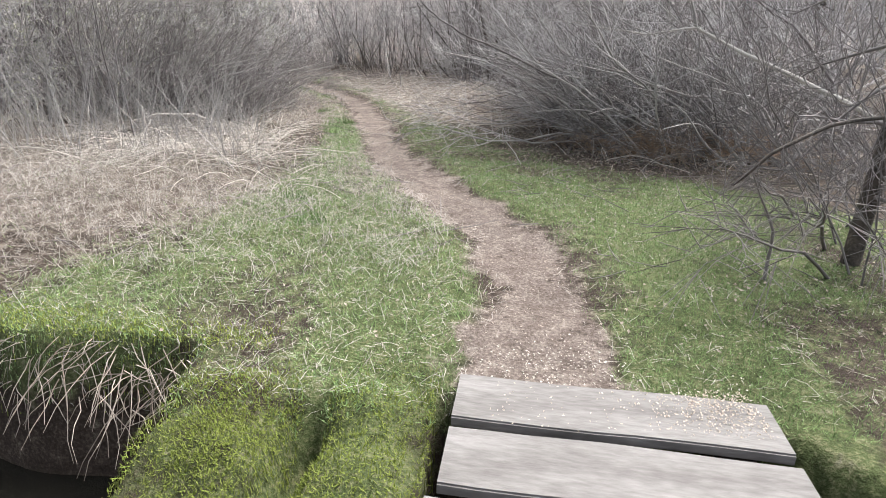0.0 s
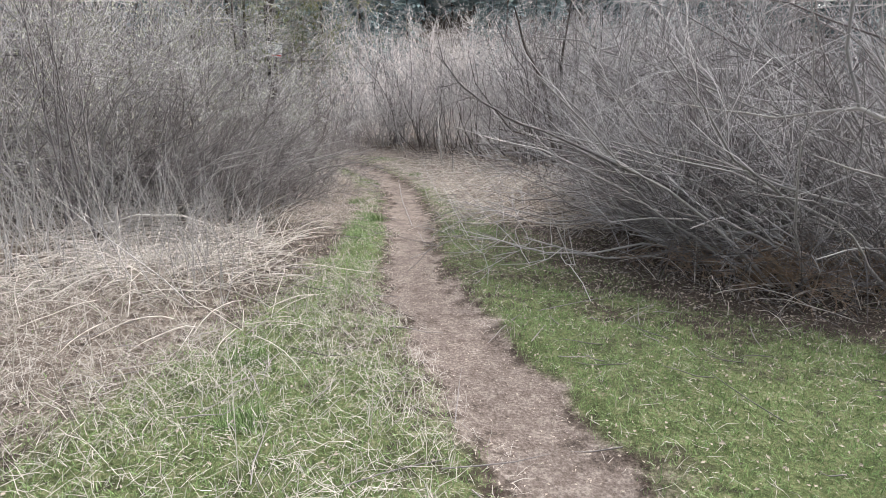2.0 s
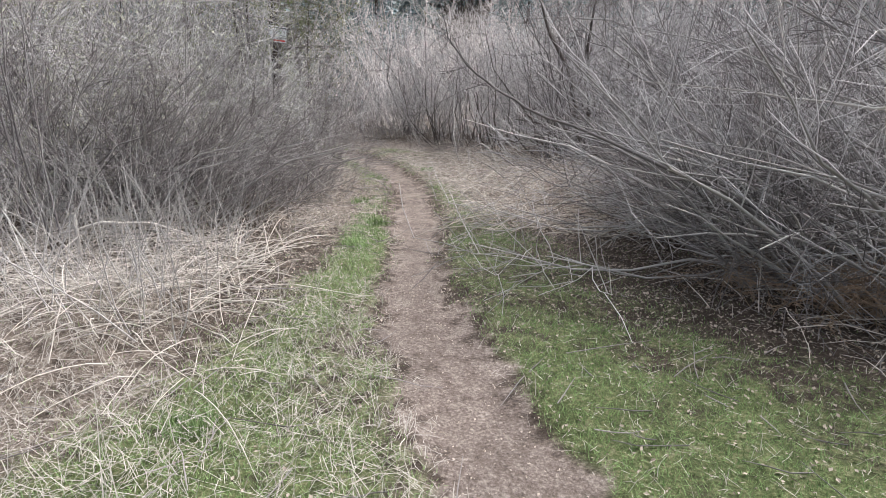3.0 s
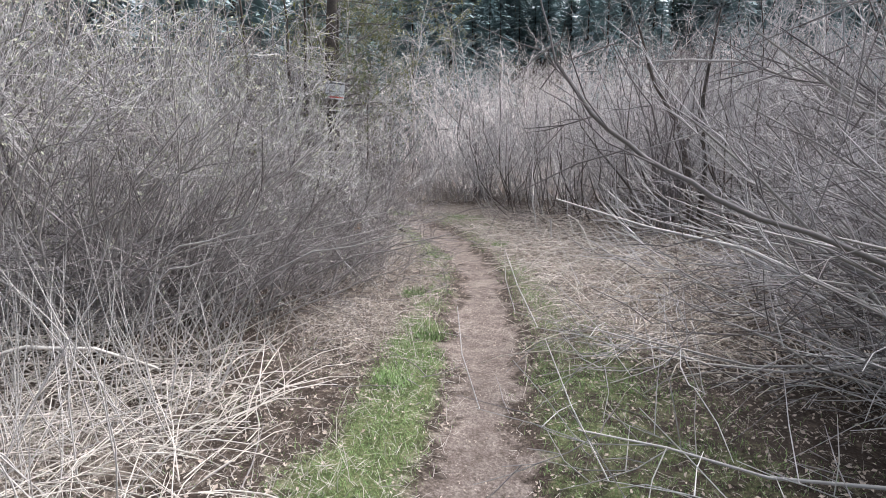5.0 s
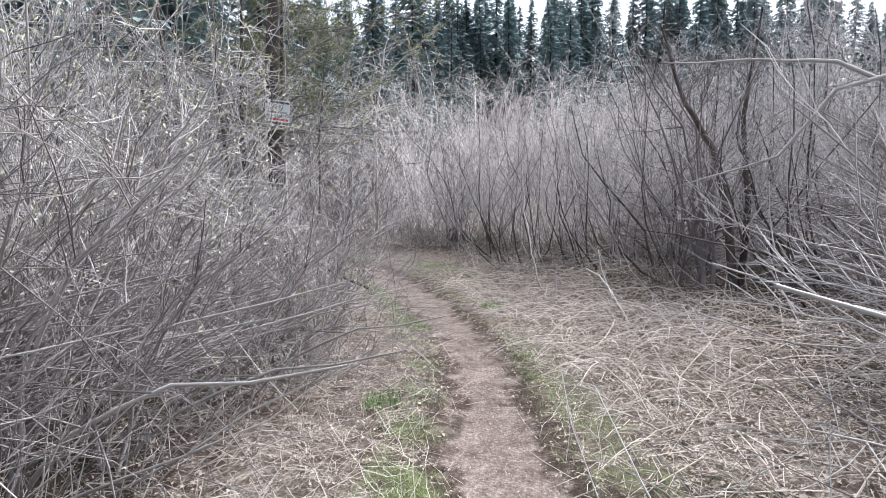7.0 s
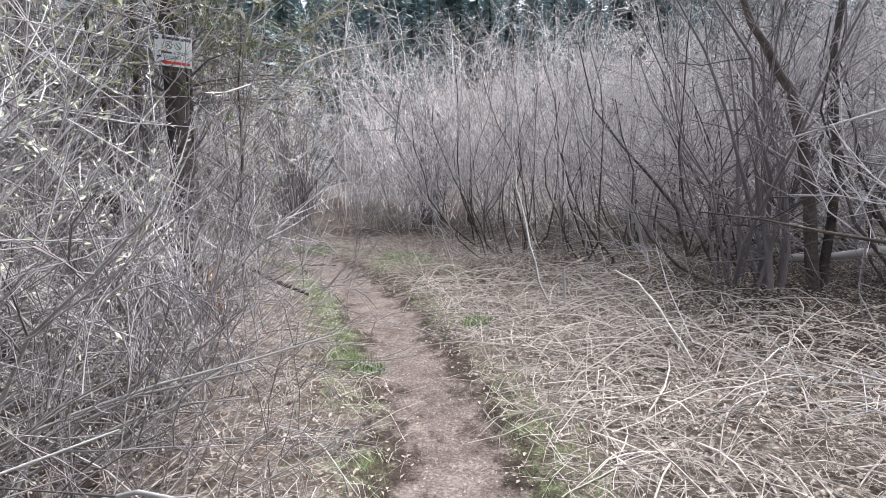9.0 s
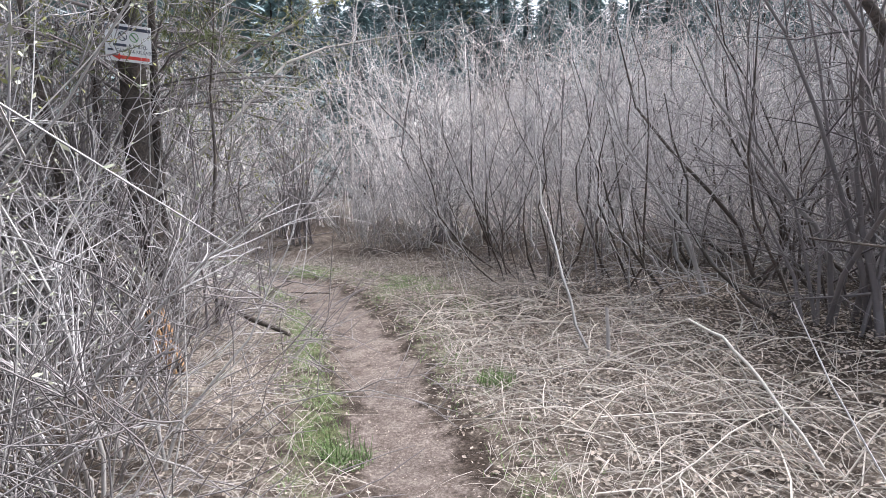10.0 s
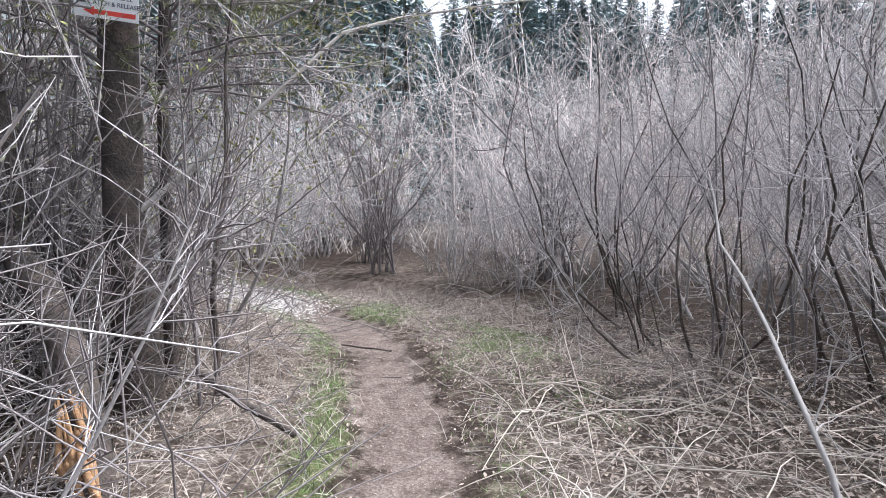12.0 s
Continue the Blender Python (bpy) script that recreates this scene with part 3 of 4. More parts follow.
plant(bramble, [(2.4, 7.6, 0, 0.9), (3.4, 7.3, 60, 0.9), (4.5, 7.4, 100, 0.95), (3.0, 8.2, 160, 0.9), (-3.4, 8.7, 200, 0.7), (-4.6, 8.2, 20, 0.8), (-2.75, 10.0, 50, 0.55), (-3.0, 11.4, 90, 0.6), (-4.9, 13.3, 140, 0.7),
                (-1.3, 16.6, 70, 0.75), (0.6, 16.9, 0, 0.8), (-2.1, 17.9, 30, 0.7), (-4.3, 19.6, 90, 0.8), (-5.4, 20.6, 0, 0.8), (1.9, 15.2, 45, 0.7), (-2.5, 17.6, 0, 0.6), (-1.7, 16.4, 200, 0.55), (-0.6, 15.7, 120, 0.55), (0.4, 15.3, 90, 0.6), (-3.1, 18.6, 10, 0.6), (5.5, 7.2, 0, 1.0), (-5.8, 8.0, 60, 1.0)])
plant(dark, [(-6.5, 20.2, 0, 0.95), (-7.3, 21.2, 100, 1.0), (-3.75, 20.5, 40, 1.1), (0.75, 15.2, 60, 1.15), (-9.5, 12.5, 0, 1.5), (-10.5, 16.0, 80, 1.5), (-8.0, 10.6, 150, 1.5), (-6.0, 11.6, 20, 1.35), (-6.4, 13.6, 70, 1.4), (-5.9, 9.9, 100, 1.2), (-7.6, 8.6, 10, 1.5), (-5.9, 14.8, 30, 1.2), (-7.0, 15.4, 60, 1.4), (-6.0, 12.9, 10, 1.0)])
plant(sapling, [(-4.2, 7.9, 0, 0.95), (-3.6, 7.6, 80, 0.8), (-0.98, 17.5, 30, 0.8), (-1.64, 17.25, 200, 0.85), (-4.7, 15.2, 120, 0.85), (-5.5, 14.7, 20, 1.0), (3.4, 10.9, 0, 1.1), (-2.3, 19.6, 160, 1.0)])
plant(curved, [(-0.8, 16.4, 40, 0.75), (0.5, 15.9, -35, 0.85), (-1.5, 17.0, 75, 0.75), (0.75, 16.7, 150, 0.95), (1.62, 17.1, -30, 1.0), (-0.2, 17.6, -80, 0.85), (1.6, 14.6, 0, 0.9), (2.2, 15.9, 0, 1.1), (-2.6, 18.6, 10, 0.9), (0.6, 18.6, -10, 1.1), (2.4, 18.2, 0, 1.15), (3.3, 16.6, -10, 1.1), (-2.2, 17.4, 0, 0.6)])
plant(leafy, [(-7.4, 15.9, 0, 1.45), (-6.8, 16.6, 90, 1.5), (-10.5, 19.0, 40, 1.0), (-7.6, 12.4, 10, 1.5), (-8.6, 15.0, 10, 1.6)])

bracken = shrub("dead_bracken", 24, "rust-brown heap of dead bracken under the leaning shrub", stems=20, tall=0.95, spread=0.9, base=0.5, thick=0.005, limbs=6, twigs=5, bark=M_RUST, twig=M_RUST,
                pull=(0, -0.1, -1.3), wander=0.2, group="dead bracken heaps")
plant(bracken, [(3.3, 7.75, 0, 1.0), (2.75, 7.9, 70, 0.8), (3.9, 7.7, 140, 1.0), (4.5, 7.9, 220, 0.95), (2.3, 8.3, 30, 0.7)])

alder = shrub("branching_shrub", 23, "bare branching shrub with crooked dark stems", stems=5, tall=3.4, lean=(-0.2, 0), spread=0.34, base=0.45, thick=0.028, limbs=14, twigs=5, bark=M_BARK, twig=M_TWIG,
              wander=0.2, twig_len=0.5, low=0.3, pull=(0, 0, 0.35), group="branching shrubs")
plant(alder, [(-1.7, 18.9, 0, 0.85), (-0.3, 19.4, 60, 0.95), (1.2, 19.6, 120, 1.0), (2.9, 19.2, 200, 1.1), (-2.7, 20.6, 30, 0.95), (-1.0, 20.6, 250, 1.05), (0.6, 20.9, 300, 1.0), (4.4, 18.4, 20, 1.15), (3.2, 20.9, 90, 1.1),
              (2.0, 16.6, 150, 0.85), (-3.2, 19.2, 45, 0.6), (0.0, 17.2, 10, 0.75), (3.9, 15.4, 80, 1.0), (5.4, 16.2, 0, 1.2)])
briar = shrub("briar", 22, "bare briar bush with pale arching canes beside the path", stems=16, tall=1.75, spread=0.5, base=0.45, thick=0.006, limbs=6, twigs=4, bark=M_BARK, twig=M_DARK,
              pull=(0.1, 0, -0.5), wander=0.2, group="briars beside the path")
plant(briar, [(-3.0, 11.9, 0, 0.85), (-3.3, 12.6, 50, 0.95), (-4.1, 12.9, 250, 1.1), (-4.8, 13.6, 300, 1.1), (-4.9, 14.6, 20, 1.0), (-5.5, 15.3, 70, 1.1),
              (-2.75, 11.2, 10, 0.75), (-5.6, 14.1, 120, 1.3)])

# taller bare wood behind the thicket
tall_wood = shrub("bare_tree", 21, "tall leafless grey tree behind the thicket", category="tree", stems=5, tall=6.5, spread=0.2, base=0.35, thick=0.045, limbs=12, twigs=4, bark=M_BARK, twig=M_TWIG,
                  twig_len=0.36, group="bare trees behind")
rw = random.Random(8)
plant(tall_wood, [(rw.uniform(-26, 22), rw.uniform(24, 46), rw.uniform(0, 360), rw.uniform(0.7, 1.15)) for _ in range(32)]
      + [(rw.uniform(-20, -8.5), rw.uniform(7, 24), rw.uniform(0, 360), rw.uniform(0.65, 1.0)) for _ in range(26)]
      + [(rw.uniform(6.5, 18), rw.uniform(6, 26), rw.uniform(0, 360), rw.uniform(0.6, 1.0)) for _ in range(24)])


# far woods, with distance haze painted into the needle colour
def fir(seed, tall, group):
    r = np.random.RandomState(seed)
    root = tagged(new("fir_tree"), "tall fir tree in the far wood, its needles tinted blue-grey for haze", "tree", group)
    t = Tubes()
    t.add([(0, 0, -0.3), (0.05, 0, tall * 0.5), (0, 0.03, tall)], (0.28, 0.15, 0.02), 7)
    t.object("trunk", M_TRUNK, root)
    v, f = [], []
    for z in np.arange(tall * 0.08, tall * 0.99, 0.42):
        reach = (1 - z / tall) ** 0.85 * tall * 0.19 + 0.12
        for b in range(7):
            a, ln = r.uniform(0, 6.283), reach * r.uniform(0.6, 1.15)
            d = np.array((math.cos(a), math.sin(a), r.uniform(-0.45, 0.05)))
            s = np.array((-math.sin(a), math.cos(a), 0))
            zz = z + r.uniform(-0.2, 0.2)
            for k in range(3):
                q = (k + 0.6) / 3 * ln
                c = np.array((0, 0, zz)) + d * q
                h = 0.42 * ln / 2 + 0.26
                for sg in (1, -1):
                    n0 = len(v)
                    tip = c + d * h * 0.7 + s * sg * h * r.uniform(0.5, 1.0) + np.array((0, 0, r.uniform(-0.35, 0.0)))
                    v.extend((c - d * h * 0.5, c + d * h * 0.5, tip))
                    f.append((n0, n0 + 1, n0 + 2))
    mesh_object("crown", [tuple(x) for x in v], f, M_FIR_HAZE, root, "drooping needle boughs with distance haze in their colour", False)["kind"] = "stuff"
    return root


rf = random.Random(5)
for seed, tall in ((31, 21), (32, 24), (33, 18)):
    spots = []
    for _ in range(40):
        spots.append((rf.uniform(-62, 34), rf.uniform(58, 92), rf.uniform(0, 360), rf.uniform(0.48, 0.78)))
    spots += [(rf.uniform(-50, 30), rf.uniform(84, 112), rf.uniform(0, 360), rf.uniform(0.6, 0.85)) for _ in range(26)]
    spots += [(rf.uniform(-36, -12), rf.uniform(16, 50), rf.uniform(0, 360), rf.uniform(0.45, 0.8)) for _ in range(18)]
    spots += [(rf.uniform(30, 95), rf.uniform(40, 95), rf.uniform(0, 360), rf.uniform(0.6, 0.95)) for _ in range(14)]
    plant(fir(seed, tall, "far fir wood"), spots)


# ---------------------------------------------------------------- the tree with the sign
def sign_tree():
    r = np.random.RandomState(41)
    root = tagged(new("sign_tree"), "rough dark tree trunk beside the path, carrying the sign", "tree")
    z0 = hz(-5.15, 14.95)
    t = Tubes()
    line = np.array([(-5.02, 14.9, z0 - 0.1), (-5.08, 14.93, z0 + 0.7), (-5.16, 14.95, 1.3), (-5.18, 15.0, 2.3), (-5.2, 15.02, 3.4), (-5.1, 15.1, 5.0), (-5.2, 15.2, 7.0)])
    t.add(line, (0.16, 0.135, 0.125, 0.115, 0.105, 0.08, 0.03), 12)
    t.object("trunk", M_TRUNK, root)
    boughs = [((-5.1, 14.95, 1.25), (-4.77, 15.46, 1.79), (-4.32, 16.27, 2.68), (-4.15, 16.9, 2.95), (-3.6, 17.5, 3.15), (-2.7, 18.2, 3.35)),
              ((-5.15, 15.0, 1.9), (-4.75, 15.6, 2.5), (-4.3, 16.4, 3.1), (-3.9, 17.4, 3.9), (-3.6, 18.4, 4.6)),
              ((-5.15, 14.95, 2.9), (-5.5, 14.3, 3.0), (-6.0, 13.6, 3.3), (-6.5, 13.0, 3.6)),
              ((-5.15, 15.0, 3.2), (-4.6, 15.2, 3.6), (-4.0, 15.6, 4.0), (-3.2, 15.9, 4.2)),
              ((-5.2, 14.95, 2.2), (-5.8, 14.9, 2.6), (-6.6, 14.7, 2.8), (-7.4, 14.6, 3.0)),
              ((-5.15, 14.9, 2.75), (-4.85, 14.4, 2.85), (-4.6, 13.7, 3.1), (-4.3, 13.0, 3.4)),
              ((-5.15, 15.0, 4.0), (-5.3, 15.9, 4.3), (-5.3, 16.9, 4.6))]
    fine, green_v, green_f = Tubes(), [], []
    for i, b in enumerate(boughs):
        pts = np.array(b)
        bt = Tubes()
        bt.add(pts, np.linspace(0.018 if i else 0.024, 0.005, len(pts)), 6)
        ob = bt.object("bough", M_PALE if i < 1 else M_DARK, root)
        tw = Tubes()
        for k in range(46):
            p, d = along(pts, r.uniform(0.15, 0.999))
            w = unit(d + 0.9 * r.normal(size=3) + np.array((0, 0, -0.25)))
            ln = r.uniform(0.25, 0.8)
            l1 = bent(r, p, w, ln, 4, 0.2)
            tw.add(l1, (0.005, 0.004, 0.003, 0.0015), 3)
            for _ in range(5):
                p2, d2 = along(l1, r.uniform(0.2, 0.99))
                l2 = bent(r, p2, unit(d2 + 0.8 * r.normal(size=3)), ln * r.uniform(0.25, 0.5), 3, 0.2)
                tw.add(l2, (0.0025, 0.002, 0.0012), 3)
                for _ in range(6 if i in (1, 3, 6) else 2):
                    c, dd = along(l2, r.uniform(0.1, 0.99))
                    u = unit(r.normal(size=3))
                    n0 = len(green_v)
                    h = r.uniform(0.015, 0.035)
                    sd = unit(np.cross(dd, u)) * h * 0.3
                    green_v.extend((c - sd, c + sd, c + unit(dd + u) * h * 1.6))
                    green_f.append((n0, n0 + 1, n0 + 2))
        tagged(tw.object("spray", M_TWIG, ob), kind="stuff")
    mesh_object("foliage", [tuple(x) for x in green_v], green_f, M_LEAF, root, "sparse yellow-green needles and lichen", False)["kind"] = "stuff"


sign_tree()


def pine():
    """A young pine beside the sign tree: dead twiggy boughs low down, tufts of needles above."""
    r = np.random.RandomState(43)
    root = tagged(new("pine_tree"), "young pine with drooping twiggy boughs and sparse green needles", "tree")
    x0, y0 = -5.42, 15.45
    z0 = hz(x0, y0)
    t = Tubes()
    line = bent(r, (x0, y0, z0 - 0.1), (0.03, 0, 1), 7.2, 8, 0.02)
    t.add(line, np.linspace(0.055, 0.012, 8), 9)
    t.object("trunk", M_TRUNK, root)
    for k in range(58):
        z = r.uniform(1.9, 6.4)
        p, _ = along(line, (z - z0) / 7.2)
        a = r.uniform(0, 6.283)
        out = np.array((math.cos(a) + 0.5, math.sin(a) + 0.1, r.uniform(0.0, 0.35)))
        ln = r.uniform(1.0, 2.2) * (1.25 - 0.1 * z)
        pts = bent(r, p, out, ln, 6, 0.1, (0, 0, -0.35))
        bt = Tubes()
        bt.add(pts, np.linspace(0.013, 0.004, 6), 5)
        ob = bt.object("bough", M_DARK, root)
        tw, nv, nf = Tubes(), [], []
        for _ in range(22):
            p1, d1 = along(pts, r.uniform(0.15, 0.999))
            l1 = bent(r, p1, unit(d1 + 0.75 * r.normal(size=3)), r.uniform(0.15, 0.5), 4, 0.18)
            tw.add(l1, (0.004, 0.0034, 0.0028, 0.0018), 3)
            if z < 2.9 and r.uniform() < 0.75:
                continue
            for _ in range(30):
                c, dd = along(l1, r.uniform(0.25, 0.999))
                u = unit(dd + 0.9 * r.normal(size=3))
                sd = unit(np.cross(dd, u)) * 0.0035
                n0 = len(nv)
                nv.extend((c - sd, c + sd, c + u * r.uniform(0.04, 0.085)))
                nf.append((n0, n0 + 1, n0 + 2))
        tagged(tw.object("spray", M_DARK, ob), kind="stuff")
        if nv:
            tagged(mesh_object("needles", [tuple(v) for v in nv], nf, M_NEEDLE, ob, "", False), "dull green pine needles", kind="stuff")


pine()


def notice():
    """A printed board: crest, heading, two round symbols, two lines of print and an arrow."""
    root = tagged(new("sign"), "white notice board with a red arrow, nailed to the trunk", "sign")
    root.matrix_basis = look((-5.03, 14.83, 2.64), (-1.35, 11.0, 2.3)) @ pose(0, 0, 0, 0, 180, 0) @ pose(0, 0, 0, 0, 0, -4) @ Matrix.Diagonal((0.84, 0.95, 1, 1))
    W, H = 0.42, 0.33

    def box(name, x, y, w, h, z, mat, label=""):
        bm = bmesh.new()
        bmesh.ops.create_cube(bm, size=1)
        bmesh.ops.scale(bm, vec=(w, h, 0.003), verts=bm.verts)
        bmesh.ops.translate(bm, vec=(x, y, z), verts=bm.verts)
        return part(name, bm, mat, root, label)

    bm = bmesh.new()
    bmesh.ops.create_cube(bm, size=1)
    bmesh.ops.scale(bm, vec=(W, H, 0.006), verts=bm.verts)
    bmesh.ops.bevel(bm, geom=bm.edges[:], offset=0.002, segments=2, affect="EDGES")
    part("board", bm, M_SIGN, root, "white plastic board")
    zf = 0.0045
    bm = bmesh.new()
    bmesh.ops.create_circle(bm, cap_ends=True, segments=16, radius=0.026)
    bmesh.ops.translate(bm, vec=(-0.19, 0.125, zf), verts=bm.verts)
    part("crest", bm, M_SIGNINK, root, "dark round crest")
    box("heading", 0.035, 0.128, 0.33, 0.028, zf, M_SIGNINK, "dark heading of unreadable print")
    for cx, mt in ((-0.055, M_SIGNINK), (0.05, M_SIGNGREEN)):
        bm = bmesh.new()
        ring = bmesh.ops.create_circle(bm, segments=24, radius=0.042)["verts"]
        inner = bmesh.ops.create_circle(bm, segments=24, radius=0.034)["verts"]
        for k in range(24):
            bm.faces.new((ring[k], ring[(k + 1) % 24], inner[(k + 1) % 24], inner[k]))
        bmesh.ops.translate(bm, vec=(cx, 0.056, zf), verts=bm.verts)
        part("symbol_ring", bm, mt, root)
        b = box("symbol_bar", 0, 0, 0.07, 0.012, 0, mt)
        b.matrix_basis = pose(cx, 0.056, zf, 0, 0, -45)

    def words(text, x, y, size):
        cu = bpy.data.curves.new("text", "FONT")
        cu.body, cu.size, cu.align_x, cu.align_y, cu.extrude = text, size, "CENTER", "CENTER", 0.001
        tmp = new("text", cu)
        me = bpy.data.meshes.new_from_object(tmp.evaluated_get(bpy.context.evaluated_depsgraph_get()))
        bpy.data.objects.remove(tmp)
        me.materials.append(M_SIGNINK)
        ob = new("print", me)
        ob.parent, ob.location = root, (x, y, zf)

    words("& SPIDEL", 0.085, -0.022, 0.045)
    box("print_bar", -0.08, -0.022, 0.12, 0.022, zf, M_SIGNINK, "unreadable print")
    words("CATCH & RELEASE", 0.05, -0.07, 0.04)
    box("print_bar", -0.165, -0.07, 0.05, 0.018, zf, M_SIGNINK, "unreadable print")
    bm = bmesh.new()
    pts = [(-0.15, -0.125), (-0.08, -0.096), (-0.08, -0.112), (0.19, -0.112), (0.19, -0.142), (-0.08, -0.142), (-0.08, -0.154)]
    bm.faces.new([bm.verts.new((a, b, zf)) for a, b in pts][::-1])
    bmesh.ops.recalc_face_normals(bm, faces=bm.faces[:])
    part("arrow", bm, M_SIGNRED, root, "red arrow")


notice()


def branch(name, label, pts, rads, mat, category="branch", twigs=0, seed=1, sides=6, twig_mat=None, twig_len=0.5):
    """One bough or stick through the given places, with a few fine side twigs."""
    r = np.random.RandomState(seed)
    t = Tubes()
    fine = np.array(pts, float)
    dense = [fine[0]]
    for a, b in zip(fine, fine[1:]):
        for k in (1, 2, 3):
            dense.append(a + (b - a) * k / 3 + (r.normal(0, 0.012, 3) * np.linalg.norm(b - a) if k < 3 else 0))
    t.add(dense, np.interp(np.linspace(0, 1, len(dense)), np.linspace(0, 1, len(rads)), rads), sides)
    ob = tagged(t.object(name, mat), label, category)
    if twigs:
        tw = Tubes()
        for k in range(twigs):
            p, d = along(np.array(dense), r.uniform(0.2, 0.999))
            l1 = bent(r, p, unit(d + 0.8 * r.normal(size=3)), twig_len * r.uniform(0.3, 1), 4, 0.15)
            tw.add(l1, (0.004, 0.003, 0.0025, 0.001), 3)
            for _ in range(3):
                p2, d2 = along(l1, r.uniform(0.1, 0.99))
                tw.add(bent(r, p2, unit(d2 + 0.7 * r.normal(size=3)), twig_len * r.uniform(0.2, 0.5), 3, 0.15), (0.0025, 0.002, 0.001), 3)
        tagged(tw.object("spray", twig_mat or mat, ob), kind="stuff")
    return ob


branch("forked_branch", "pale forked willow branch reaching out over the grass", [(4.9, 6.3, 0.55), (4.3, 6.4, 0.85), (3.6, 6.65, 1.17), (3.05, 7.2, 1.5), (2.6, 7.45, 1.42), (2.0, 7.8, 1.52), (1.1, 8.1, 1.62)],
       (0.03, 0.026, 0.022, 0.018, 0.011, 0.007, 0.003), M_PALE, twigs=26, seed=51, twig_mat=M_TWIG, twig_len=0.55)
branch("forked_branch", "side fork of the pale willow branch", [(3.05, 7.2, 1.5), (2.9, 7.2, 1.9), (2.8, 7.1, 2.5), (2.9, 7.0, 3.2)], (0.015, 0.012, 0.008, 0.004), M_BARK, twigs=16, seed=52, twig_mat=M_TWIG, twig_len=0.7)
branch("arching_branch", "long dark bare branch arching up toward the path", [(2.8, 8.2, 0.15), (1.9, 7.95, 0.85), (1.0, 7.7, 1.22), (0.5, 7.5, 1.42), (0.28, 7.55, 1.55), (0.1, 7.47, 1.7), (-0.02, 7.42, 1.87), (-0.1, 7.5, 2.15)],
       (0.017, 0.015, 0.012, 0.010, 0.009, 0.008, 0.006, 0.003), M_DARK, twigs=7, seed=53, twig_mat=M_DARK, twig_len=0.6)
for i, (a, b, c) in enumerate([((4.6, 8.6, 0.5), (2.8, 8.4, 1.9), (1.3, 8.5, 2.6)), ((4.4, 8.2, 0.6), (2.6, 8.0, 1.5), (1.1, 8.0, 2.0)), ((5.0, 7.8, 0.9), (3.6, 7.6, 1.9), (1.7, 7.7, 2.5)),
                                ((3.9, 7.5, 0.3), (2.7, 7.4, 0.9), (1.5, 7.9, 1.2)), ((5.2, 8.9, 1.0), (3.4, 8.9, 2.3), (1.9, 9.3, 3.0))] ):
    mid = tuple((p + q) / 2 + d for p, q, d in zip(a, b, (0, 0, 0.15)))
    branch("arching_branch", "long grey bare branch arching out of the shrub", [a, mid, b, tuple((p + q) / 2 + d for p, q, d in zip(b, c, (0, 0, 0.08))), c], (0.018, 0.015, 0.011, 0.007, 0.003),
           (M_BARK, M_BARK, M_DARK)[i % 3], twigs=26, seed=60 + i, twig_mat=M_TWIG, twig_len=0.5)


for i, pts in enumerate([((1.0, 15.9, 0.1), (0.66, 15.8, 0.89), (0.25, 15.8, 1.4), (-0.14, 15.8, 1.98), (-0.4, 15.9, 2.7)),
                         ((0.35, 16.1, 0.15), (0.2, 16.2, 0.83), (-0.2, 16.2, 1.32), (-0.72, 16.2, 1.97), (-0.9, 16.2, 2.7)),
                         ((-0.05, 16.2, 0.1), (-0.3, 16.2, 0.87), (-0.82, 16.2, 1.63), (-1.0, 16.2, 2.2)),
                         ((2.4, 13.4, 2.2), (1.48, 13.2, 2.57), (0.85, 13.2, 2.63), (0.1, 13.2, 2.65)),
                         ((2.6, 13.6, 0.3), (1.75, 13.6, 0.61), (1.04, 13.6, 0.84), (-0.1, 13.7, 1.04)),
                         ((2.2, 13.1, 2.5), (1.41, 13.0, 2.3), (1.0, 13.0, 1.75), (0.17, 13.0, 1.49))]):
    branch("bowed_stem", "bare grey willow stem bowed over the dead canes", pts, (0.024, 0.02, 0.015, 0.005), (M_BARK, M_TRUNK, M_BARK)[i % 3], twigs=14, seed=130 + i, twig_mat=M_DARK, twig_len=0.7)
branch("leaning_tree", "dark forked young tree leaning out of the shrubs", [(1.2, 15.05, -0.05), (1.05, 15.0, 1.2), (0.85, 14.95, 1.95), (0.5, 14.9, 2.5), (0.2, 14.85, 3.4)], (0.06, 0.05, 0.042, 0.03, 0.012), M_TRUNK, "tree",
       twigs=30, seed=141, sides=9, twig_mat=M_DARK, twig_len=0.9)
branch("leaning_tree", "second dark stem of the forked young tree", [(1.25, 15.1, -0.05), (1.3, 15.1, 1.3), (1.2, 15.1, 2.3), (1.35, 15.1, 3.6)], (0.045, 0.038, 0.03, 0.01), M_TRUNK, "tree",
       twigs=26, seed=142, sides=8, twig_mat=M_DARK, twig_len=0.9)


